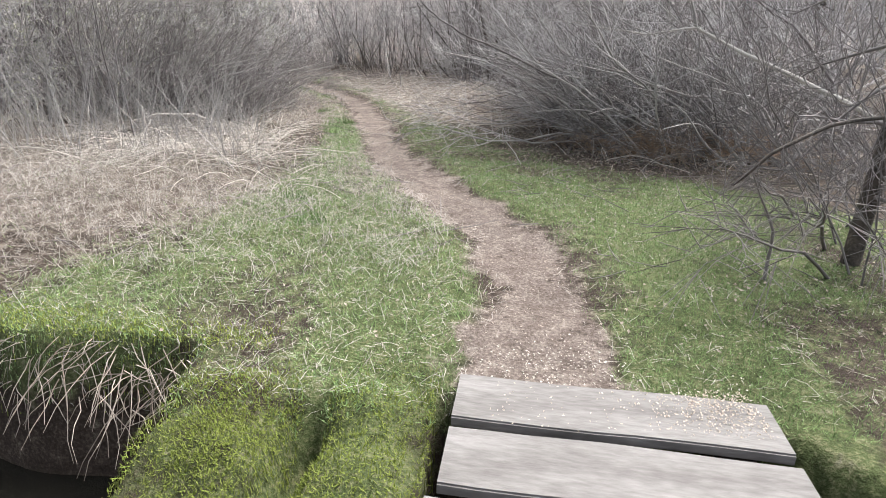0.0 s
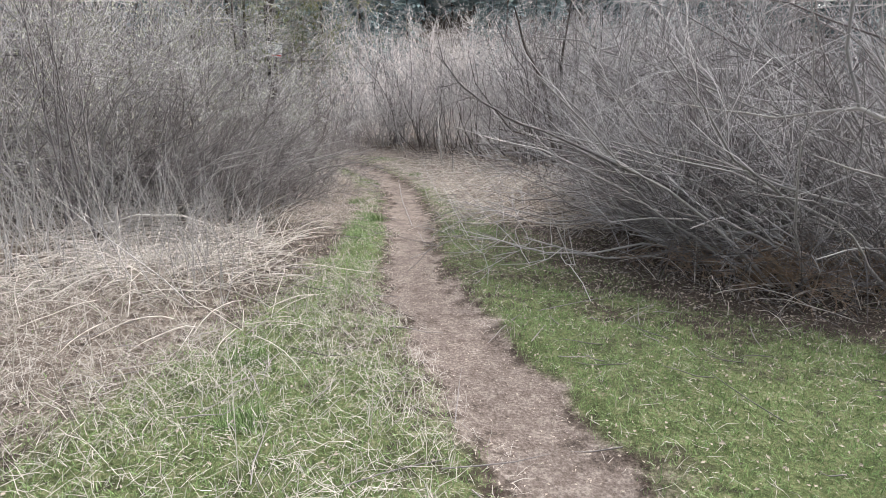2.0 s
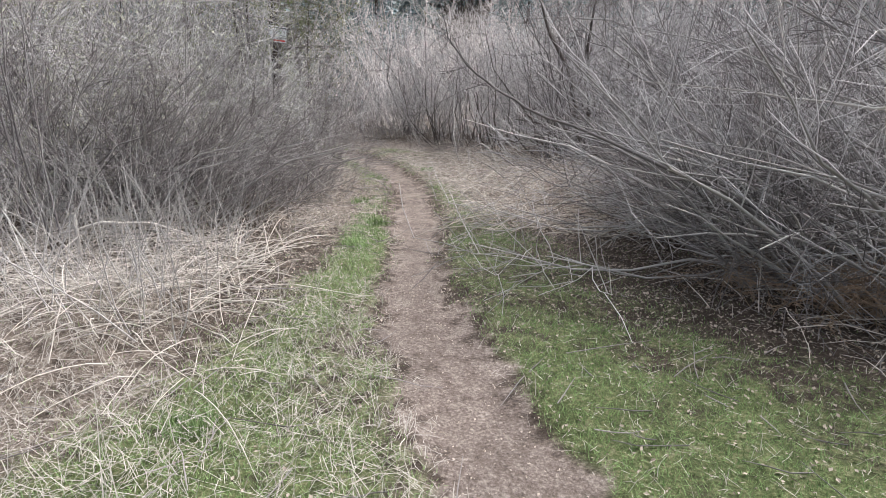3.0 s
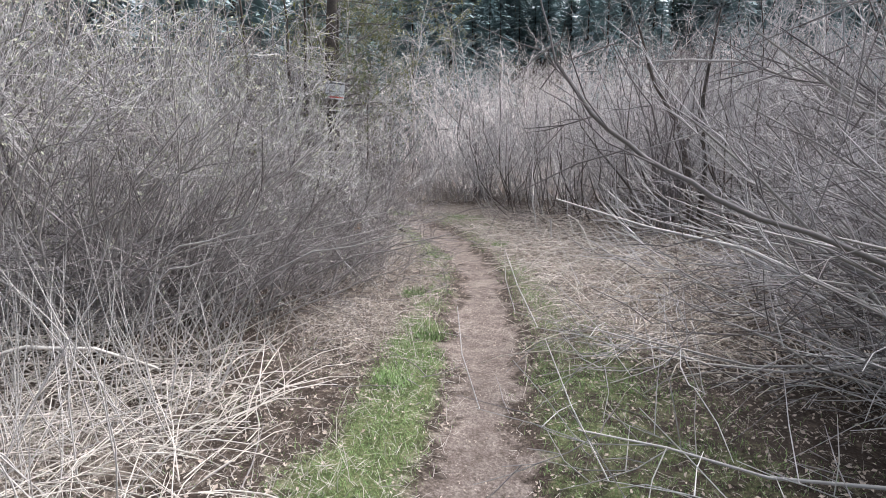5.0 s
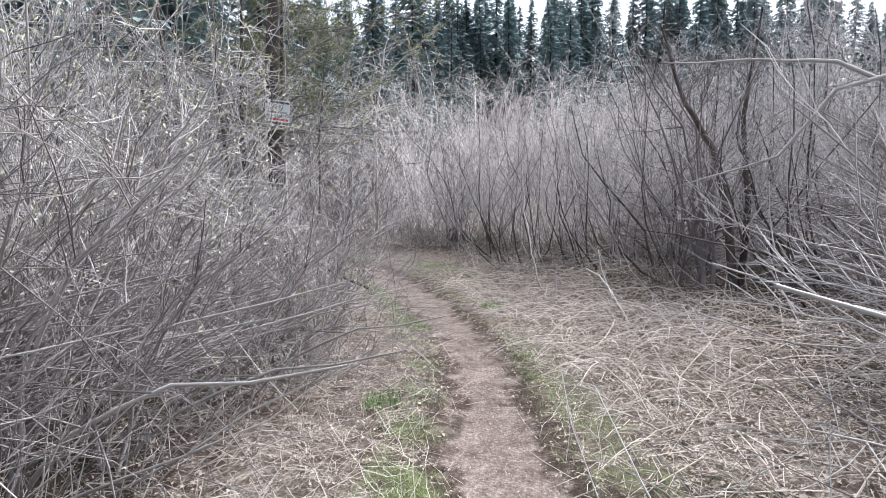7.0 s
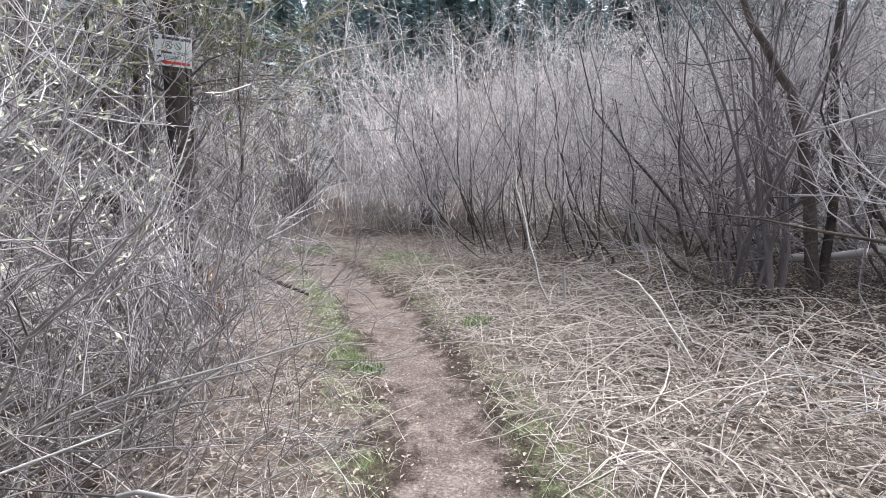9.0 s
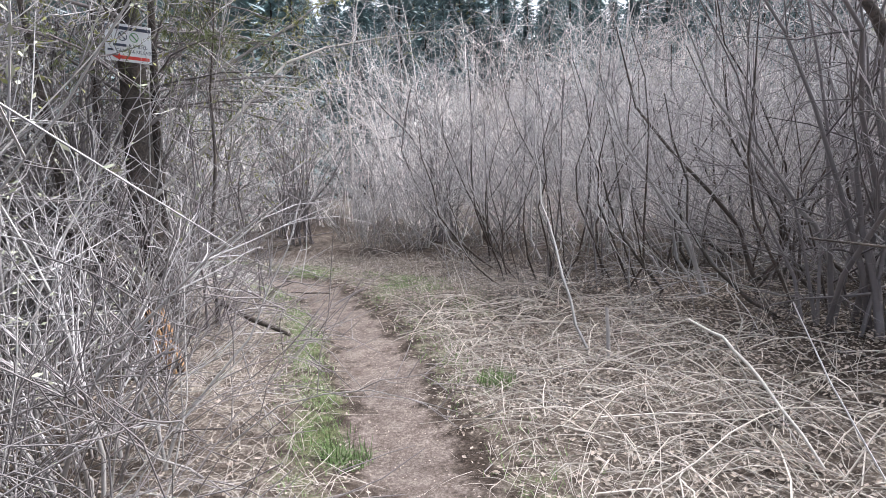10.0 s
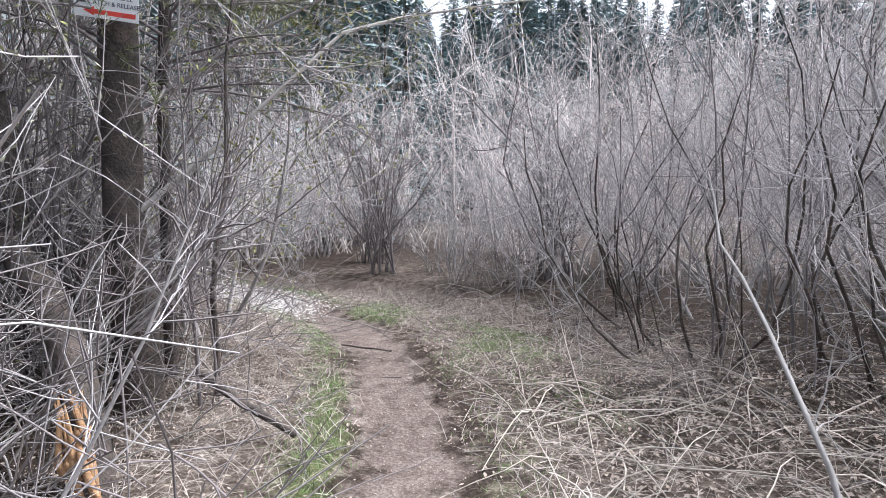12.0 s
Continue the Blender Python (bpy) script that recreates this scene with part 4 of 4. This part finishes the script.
def dead_spruce():
    """The dark dead bush close beside the bridge."""
    root = shrub("dead_bush", 71, "dark dead bush with drooping brittle branches beside the bridge", stems=5, tall=2.0, lean=(-0.25, -0.1), spread=0.35, base=0.3, thick=0.013, limbs=11, twigs=6,
                 bark=M_DARK, twig=M_DARK, pull=(-0.2, 0, -0.5))
    plant(root, [(3.15, 4.0, 0, 0.85), (3.5, 4.6, 20, 1.0), (3.7, 5.4, 10, 0.9)])
    tree = tagged(new("dead_spruce"), "dark dead spruce with drooping bare boughs beside the ditch", "tree")
    r = np.random.RandomState(77)
    t = Tubes()
    line = bent(r, (3.3, 4.35, -0.1), (0, 0, 1), 3.4, 7, 0.04)
    t.add(line, np.linspace(0.062, 0.03, 7), 9)
    t.object("trunk", M_TRUNK, tree)
    for k in range(13):
        p, _ = along(line, r.uniform(0.16, 0.95))
        a = r.uniform(1.2, 5.0)
        pts = bent(r, p, (math.cos(a), math.sin(a), r.uniform(-0.1, 0.35)), r.uniform(0.5, 1.0), 6, 0.14, (0, 0, -0.7))
        b = Tubes()
        b.add(pts, np.linspace(0.017, 0.005, 6), 6)
        ob = b.object("bough", M_DARK, tree)
        tw = Tubes()
        for _ in range(14):
            p1, d1 = along(pts, r.uniform(0.15, 0.999))
            tw.add(bent(r, p1, unit(d1 + 0.8 * r.normal(size=3)), r.uniform(0.08, 0.35), 4, 0.18), (0.0045, 0.004, 0.003, 0.0015), 3)
        tagged(tw.object("spray", M_DARK, ob), kind="stuff")


dead_spruce()
branch("broken_branch", "pale broken branch caught in the dead bush", [(2.14, 3.83, 0.66), (2.28, 3.76, 0.86), (2.6, 3.85, 1.0), (3.1, 3.98, 1.05)], (0.008, 0.010, 0.011, 0.013), M_TRUNK, seed=72)
branch("stick", "thin dark stick standing in the grass", [(2.55, 4.0, 0.0), (2.5, 3.95, 0.35), (2.2, 3.75, 0.75)], (0.012, 0.01, 0.004), M_DARK, twigs=8, seed=73, twig_len=0.3)
branch("fallen_log", "fallen barkless branch lying beside the path", [(-4.3, 14.8, 0.35), (-4.05, 14.85, 0.2), (-3.7, 14.9, 0.05)], (0.03, 0.026, 0.018), M_TRUNK, "log", seed=74)
branch("stick", "short dark stick lying across the path", [(-4.75, 16.75, 0.01), (-4.45, 16.72, 0.02), (-4.2, 16.74, 0.015)], (0.008, 0.01, 0.007), M_TRUNK, seed=75)
branch("bleached_branch", "bleached bent branch lying in the straw", [(-3.6, 7.6, 0.3), (-3.3, 7.75, 0.38), (-2.9, 7.9, 0.36), (-2.6, 8.1, 0.18)], (0.010, 0.013, 0.011, 0.007), M_PALE, seed=76)
branch("broken_stake", "short bleached broken stake standing in the straw", [(-3.42, 7.57, -0.05), (-3.4, 7.57, 0.5)], (0.02, 0.017), M_PALE, seed=77)
branch("stump", "thin broken grey stump among dead canes", [(-1.0, 14.7, 0.0), (-1.02, 14.72, 0.42)], (0.018, 0.014), M_BARK, seed=78)
branch("leaning_pole", "thin pale dead stem leaning across the thicket", [(-1.15, 14.4, 0.2), (-1.33, 14.75, 0.63), (-1.6, 16.2, 1.1), (-1.75, 17.2, 1.9), (-1.7, 17.6, 2.9)], (0.011, 0.010, 0.009, 0.007, 0.003), M_BARK, twigs=8, seed=79)
branch("fallen_branch", "long bleached branch arching over the dead canes", [(-0.82, 13.8, 0.5), (-0.63, 13.75, 0.6), (-0.49, 13.61, 0.55), (-0.36, 13.41, 0.4), (-0.2, 13.1, 0.15)], (0.004, 0.007, 0.008, 0.008, 0.006), M_PALE, twigs=3, seed=80)
branch("fallen_branch", "thick dark fallen branch under the shrubs", [(3.2, 14.6, 0.4), (1.9, 14.9, 0.62), (1.0, 15.3, 0.45)], (0.05, 0.045, 0.03), M_BARK, seed=81)


for i, (x0, y0, x1, y1, z1, q) in enumerate([(-5.65, 14.6, -5.85, 14.5, 4.6, 0.05), (-6.1, 15.4, -6.0, 15.5, 5.2, 0.06), (-4.72, 15.25, -4.6, 15.5, 3.4, 0.022), (-6.7, 14.7, -6.9, 14.6, 5.0, 0.06), (-5.9, 13.6, -6.2, 13.4, 4.0, 0.035)]):
    z0 = hz(x0, y0)
    branch("young_tree", "dark bare young tree standing beside the sign tree", [(x0, y0, z0 - 0.1), (x0 * 0.7 + x1 * 0.3 + 0.05, y0, z0 + 1.2), ((x0 + x1) / 2, (y0 + y1) / 2, (z0 + z1) / 2), (x1, y1, z1)], (q, q * 0.85, q * 0.65, q * 0.2), M_TRUNK, "tree",
           twigs=44, seed=90 + i, sides=8, twig_mat=M_DARK, twig_len=1.0)


def broken_trunk():
    """A split, fallen trunk with bare orange wood."""
    root = tagged(new("fallen_tree"), "split fallen trunk with torn orange wood beside the path", "log")
    root.location = (0.28, 0.14, 0)
    t = Tubes()
    t.add([(-4.35, 13.9, -0.35), (-4.5, 13.95, 0.15), (-4.75, 14.05, 0.55), (-5.3, 14.2, 0.9), (-6.2, 14.4, 1.2)], (0.10, 0.095, 0.085, 0.09, 0.08), 10)
    t.object("trunk", M_TRUNK, root)
    r = np.random.RandomState(9)
    s = Tubes()
    for k in range(26):
        a = np.array((-4.36, 13.88, -0.2)) + r.normal(0, 0.035, 3)
        m = np.array((-4.5, 13.9, 0.2)) + r.normal(0, 0.04, 3)
        e = np.array((-4.62, 13.94, 0.45)) + r.normal(0, 0.06, 3)
        s.add([a, m, e], (0.02, 0.022, 0.004), 4)
    s.object("torn_wood", M_ORANGE, root, "torn orange splinters")


broken_trunk()


def slab():
    bm = bmesh.new()
    bmesh.ops.create_cube(bm, size=1)
    bmesh.ops.scale(bm, vec=(0.55, 0.3, 0.08), verts=bm.verts)
    bmesh.ops.subdivide_edges(bm, edges=bm.edges[:], cuts=4, use_grid_fill=True)
    for v in bm.verts:
        v.co += Vector((noise.noise(v.co * 6), noise.noise(v.co * 7 + Vector((3, 0, 0))), 0.5 * noise.noise(v.co * 5))) * 0.03
    bmesh.ops.bevel(bm, geom=[e for e in bm.edges if e.calc_face_angle(0) > 1], offset=0.01, segments=1, affect="EDGES")
    ob = part("wood_slab", bm, M_PALE, None)
    x, y = -5.2, 12.9
    ob.matrix_basis = pose(x, y, 0.62, 3, -4, 25)
    tagged(ob, "pale sawn slab of wood lying on a stump in the thicket", "wood slab")
    t = Tubes()
    z = hz(x, y)
    t.add([(x, y, z - 0.05), (x, y, 0.2), (x, y, 0.585)], (0.2, 0.17, 0.16), 12)
    tagged(t.object("stump", M_TRUNK), "dark stump hidden in the thicket", "stump")


slab()

# ---------------------------------------------------------------- grass, straw and litter
def g_mask(x, y):
    d, g, s = masks(x, y)
    return g * (1 - d)


def s_mask(x, y):
    d, g, s = masks(x, y)
    return s * (1 - d)


x, y, r = scatter(101, 260000, -3.5, 4.0, 2.5, 9.5, lambda a, b: np.clip(g_mask(a, b) * 1.4 + 0.05, 0, 1) * (masks(a, b)[0] < 0.5) * (ditch(a, b) < 0.4))
blades("short_grass", x, y, r, (0.018, 0.075), 0.0044, 0.5, M_GRASS, "short fresh green grass beside the path", "grass", single=True)
r = np.random.RandomState(102)
y = r.uniform(9.0, 19.5, 150000)
x = np.interp(y, WAY_Y, WAY_X) + r.uniform(-1.6, 2.6, 150000)
ok = r.uniform(0, 1, 150000) < g_mask(x, y)
x, y = x[ok], y[ok]
blades("short_grass", x, y, r, (0.03, 0.11), 0.005, 0.45, M_GRASS, "green grass strips along the path edges", "grass", single=True)
x, y, r = scatter(103, 46000, -6.0, 0.5, 3.3, 8.8, lambda a, b: s_mask(a, b) * (ditch(a, b) < 0.3))
blades("dry_grass", x, y, r, (0.04, 0.24), 0.0029, 0.72, M_STRAW, "flattened pale dry grass beside the path", "dry grass", lift=0.12)
x, y, r = scatter(104, 60000, -3.5, 4.0, 2.6, 10.0, lambda a, b: (0.26 + 0.3 * (from_path(a, b) < 0)) * (masks(a, b)[0] < 0.75) * (ditch(a, b) < 0.4))
blades("dry_grass", x, y, r, (0.02, 0.13), 0.0026, 0.85, M_STRAW, "thin dry stalks mixed into the green grass", "dry grass", lift=0.02)
x, y, r = scatter(105, 66000, -8.0, 4.5, 9.0, 19.0, lambda a, b: np.clip(s_mask(a, b), 0.15, 1) * (masks(a, b)[0] < 0.4))
blades("dead_canes", x, y, r, (0.08, 0.42), 0.0029, 0.9, M_CANE, "flattened dead stalks and canes over leaf litter", "dead canes", lift=0.10)
x, y, r = scatter(106, 420, -5.0, 1.0, 4.5, 10.5, lambda a, b: 0.5 * s_mask(a, b))
blades("dry_stalks", x, y, r, (0.4, 0.95), 0.0035, 0.25, M_STRAW, "tall bleached dry stalks standing in the straw", "dry stalks", bow=0.35)
x, y, r = scatter(107, 70000, -8.0, 6.0, 6.8, 19.0, lambda a, b: 0.8 * (1 - np.clip(g_mask(a, b) * 1.4, 0, 0.9)) * (masks(a, b)[0] < 0.35))
flakes("leaf_litter", x, y, r, 0.015, M_LITTER, "brown dead leaves on the ground", "leaf litter")
x, y, r = scatter(108, 9000, -0.5, 3.0, 2.4, 3.7, lambda a, b: (np.exp(-((a - 1.05) ** 2 / 0.10 + (b - 2.98) ** 2 / 0.03)) + 0.3 * np.exp(-((a - 1.75) ** 2 / 0.08 + (b - 2.75) ** 2 / 0.02))) * (b > 2.62))
flakes("wood_chips", x, y, r, 0.007, M_CHIP, "pale wood chips at the end of the bridge", "wood chips", 0.01)
x, y, r = scatter(119, 60000, -12, -5.6, 17, 20.5, lambda a, b: np.exp(-(from_path(a, b) / 0.42) ** 2) * smooth(-a, 5.6, 7.0))
flakes("gravel", x, y, r, 0.024, M_GRAVEL, "pale gravel on the track beyond the bend", "gravel", 0.01)
x, y, r = scatter(121, 16000, -2.0, 4.5, 3.0, 9.5, lambda a, b: 0.6 * (masks(a, b)[0] < 0.4) * (ditch(a, b) < 0.3) * (0.35 + 0.65 * smooth(from_path(a, b), 0.3, 1.5)))
flakes("leaf_litter", x, y, r, 0.013, M_LITTER, "small dead leaves scattered through the grass", "leaf litter", 0.03)
x, y, r = scatter(122, 42000, -4.0, 4.0, 9.5, 16.8, lambda a, b: smooth(from_path(a, b), 0.6, 1.1) * (1 - smooth(from_path(a, b), 3, 4)))
flakes("leaf_litter", x, y, r, 0.017, M_LITTER, "curled brown leaves heaped among the dead canes", "leaf litter", 0.07)
x, y, r = scatter(118, 4000, 0.75, 1.84, 2.42, 2.72, lambda a, b: np.exp(-((a - 1.75) ** 2 / 0.07 + (b - 2.6) ** 2 / 0.02)) + 0.03)
flakes("bridge_litter", x, y, r, 0.006, M_LITTER, "crumbled leaves and dirt on the end plank", "leaf litter", 0.006, level=0.046)
x, y, r = scatter(109, 60000, -9.0, 2.5, 2.7, 19.0, lambda a, b: 0.9 * (masks(a, b)[0] > 0.3))
flakes("path_crumbs", x, y, r, 0.008, M_LITTER, "small crumbs of soil and leaf on the path", "crumbs", 0.006)
x, y, r = scatter(111, 90000, -0.72, 0.55, 0.3, 3.0, lambda a, b: (1 - smooth(b, 2.5, 3.0)) * (ditch(a, b) < 0.6) * (np.abs(a + 0.02 - 0.05 * np.sin(3 * b)) > 0.05) * np.clip(0.75 + 0.5 * waves(a, b, 8, 21), 0, 1))
blades("moss_bank", x, y, r, (0.008, 0.04), 0.005, 0.5, M_MOSS, "thick bright green moss over the bank beside the bridge", "moss", single=True, lift=0.01)
for tx, ty in ((-0.93, 5.6), (-1.25, 8.75), (-1.33, 9.7), (-2.0, 11.0), (-1.75, 14.2), (-0.6, 4.9), (-2.35, 13.1)):
    r = np.random.RandomState(int(100 * (ty + 50)))
    n = 260
    q, a = 0.13 * np.sqrt(r.uniform(0, 1, n)), r.uniform(0, 6.283, n)
    ob = blades("grass_tuft", tx + q * np.cos(a), ty + q * np.sin(a), r, (0.05, 0.14), 0.005, 0.35, M_GRASS, "bright green tuft of fresh grass beside the path", "grass tuft")
    del ob["kind"]
    ob["group"] = "grass tufts"
x, y, r = scatter(110, 14000, -2.4, -0.3, 3.0, 3.6, lambda a, b: np.exp(-((b - np.interp(a, [-2.2, -1.2, -0.45], [3.36, 3.2, 3.1])) / 0.13) ** 2))
blades("bank_moss", x, y, r, (0.015, 0.05), 0.006, 0.4, M_MOSS, "bright moss along the top of the ditch bank", "moss", single=True)

rt = np.random.RandomState(120)
t = Tubes()
for k in range(260):
    bx = rt.uniform(-2.6, -0.35)
    by = float(np.interp(bx, [-2.2, -1.2, -0.45], [3.28, 3.1, 3.02])) + rt.uniform(-0.06, 0.05)
    drop = rt.uniform(0, 0.4) ** 1.3
    t.add(bent(rt, (bx, by - 0.3 * drop, hz(bx, by + 0.1) - 0.02 - drop), (rt.normal(0, 0.9), -0.6, rt.uniform(-0.5, 0.3)), rt.uniform(0.1, 0.5), 5, 0.2, (0, -0.1, -1.5)), (0.003, 0.003, 0.0025, 0.002, 0.001), 3)
tagged(t.object("hanging_roots", M_LITTER), "dry roots and grass hanging over the ditch bank", "roots", kind="stuff")
t = Tubes()
for k in range(900):
    bx, by = rt.uniform(-7, 4), rt.uniform(4, 19)
    if abs(float(from_path(bx, by))) < 0.3 and rt.uniform() < 0.85:
        continue
    ln = rt.uniform(0.08, 0.5)
    a = rt.uniform(0, 6.283)
    t.add(bent(rt, (bx, by, hz(bx, by) + 0.012), (math.cos(a), math.sin(a), 0.12), ln, 4, 0.12), (0.004, 0.004, 0.003, 0.0015), 3)
tagged(t.object("twig_litter", M_DARK), "small dark twigs lying on the ground", "twigs", kind="stuff")

t = Tubes()
for k in range(950):
    by = rt.uniform(9.5, 16.2)
    bx = float(np.interp(by, WAY_Y, WAY_X)) + rt.uniform(0.75, 3.4)
    a, ln = rt.uniform(0, 6.283), rt.uniform(0.3, 1.1)
    t.add(bent(rt, (bx, by, hz(bx, by) + 0.01), (math.cos(a), math.sin(a), rt.uniform(0.1, 0.7)), ln, 6, 0.14, (0, 0, -1.1)), np.array((0.004, 0.004, 0.0036, 0.0032, 0.0025, 0.0018)) * rt.uniform(0.5, 1.4), 3)
tagged(t.object("fallen_canes", M_CANE), "arching broken dead canes heaped beside the path", "dead canes", kind="stuff")
t = Tubes()
for k in range(560):
    by = rt.uniform(6.2, 9.5)
    bx = float(np.interp(by, WAY_Y, WAY_X)) - rt.uniform(1.7, 5.0)
    t.add(bent(rt, (bx, by, hz(bx, by) - 0.01), (rt.normal(0, 0.35), rt.normal(0, 0.35), 1), rt.uniform(0.4, 1.3), 5, 0.1), np.array((0.004, 0.0035, 0.003, 0.0025, 0.0015)) * rt.uniform(0.7, 1.4), 3)
tagged(t.object("dead_stems", M_BARK), "thin dark dead stems standing up through the straw", "dead stems", kind="stuff")
t = Tubes()
for k in range(760):
    by = 5.5 + 3.0 * math.sqrt(rt.uniform())
    bx = float(np.interp(by, WAY_Y, WAY_X)) - rt.uniform(1.3, 4.0)
    a, ln = rt.uniform(0, 6.283), rt.uniform(0.3, 1.0)
    t.add(bent(rt, (bx, by, hz(bx, by) + 0.02), (math.cos(a), math.sin(a), rt.uniform(0.1, 0.9)), ln, 6, 0.1, (0, 0, -0.8)), np.array((0.0035, 0.0035, 0.003, 0.003, 0.0025, 0.0015)) * rt.uniform(0.6, 1.3), 3)
tagged(t.object("fallen_stalks", M_STRAW), "bleached fallen stalks heaped over the straw", "dry stalks", kind="stuff")
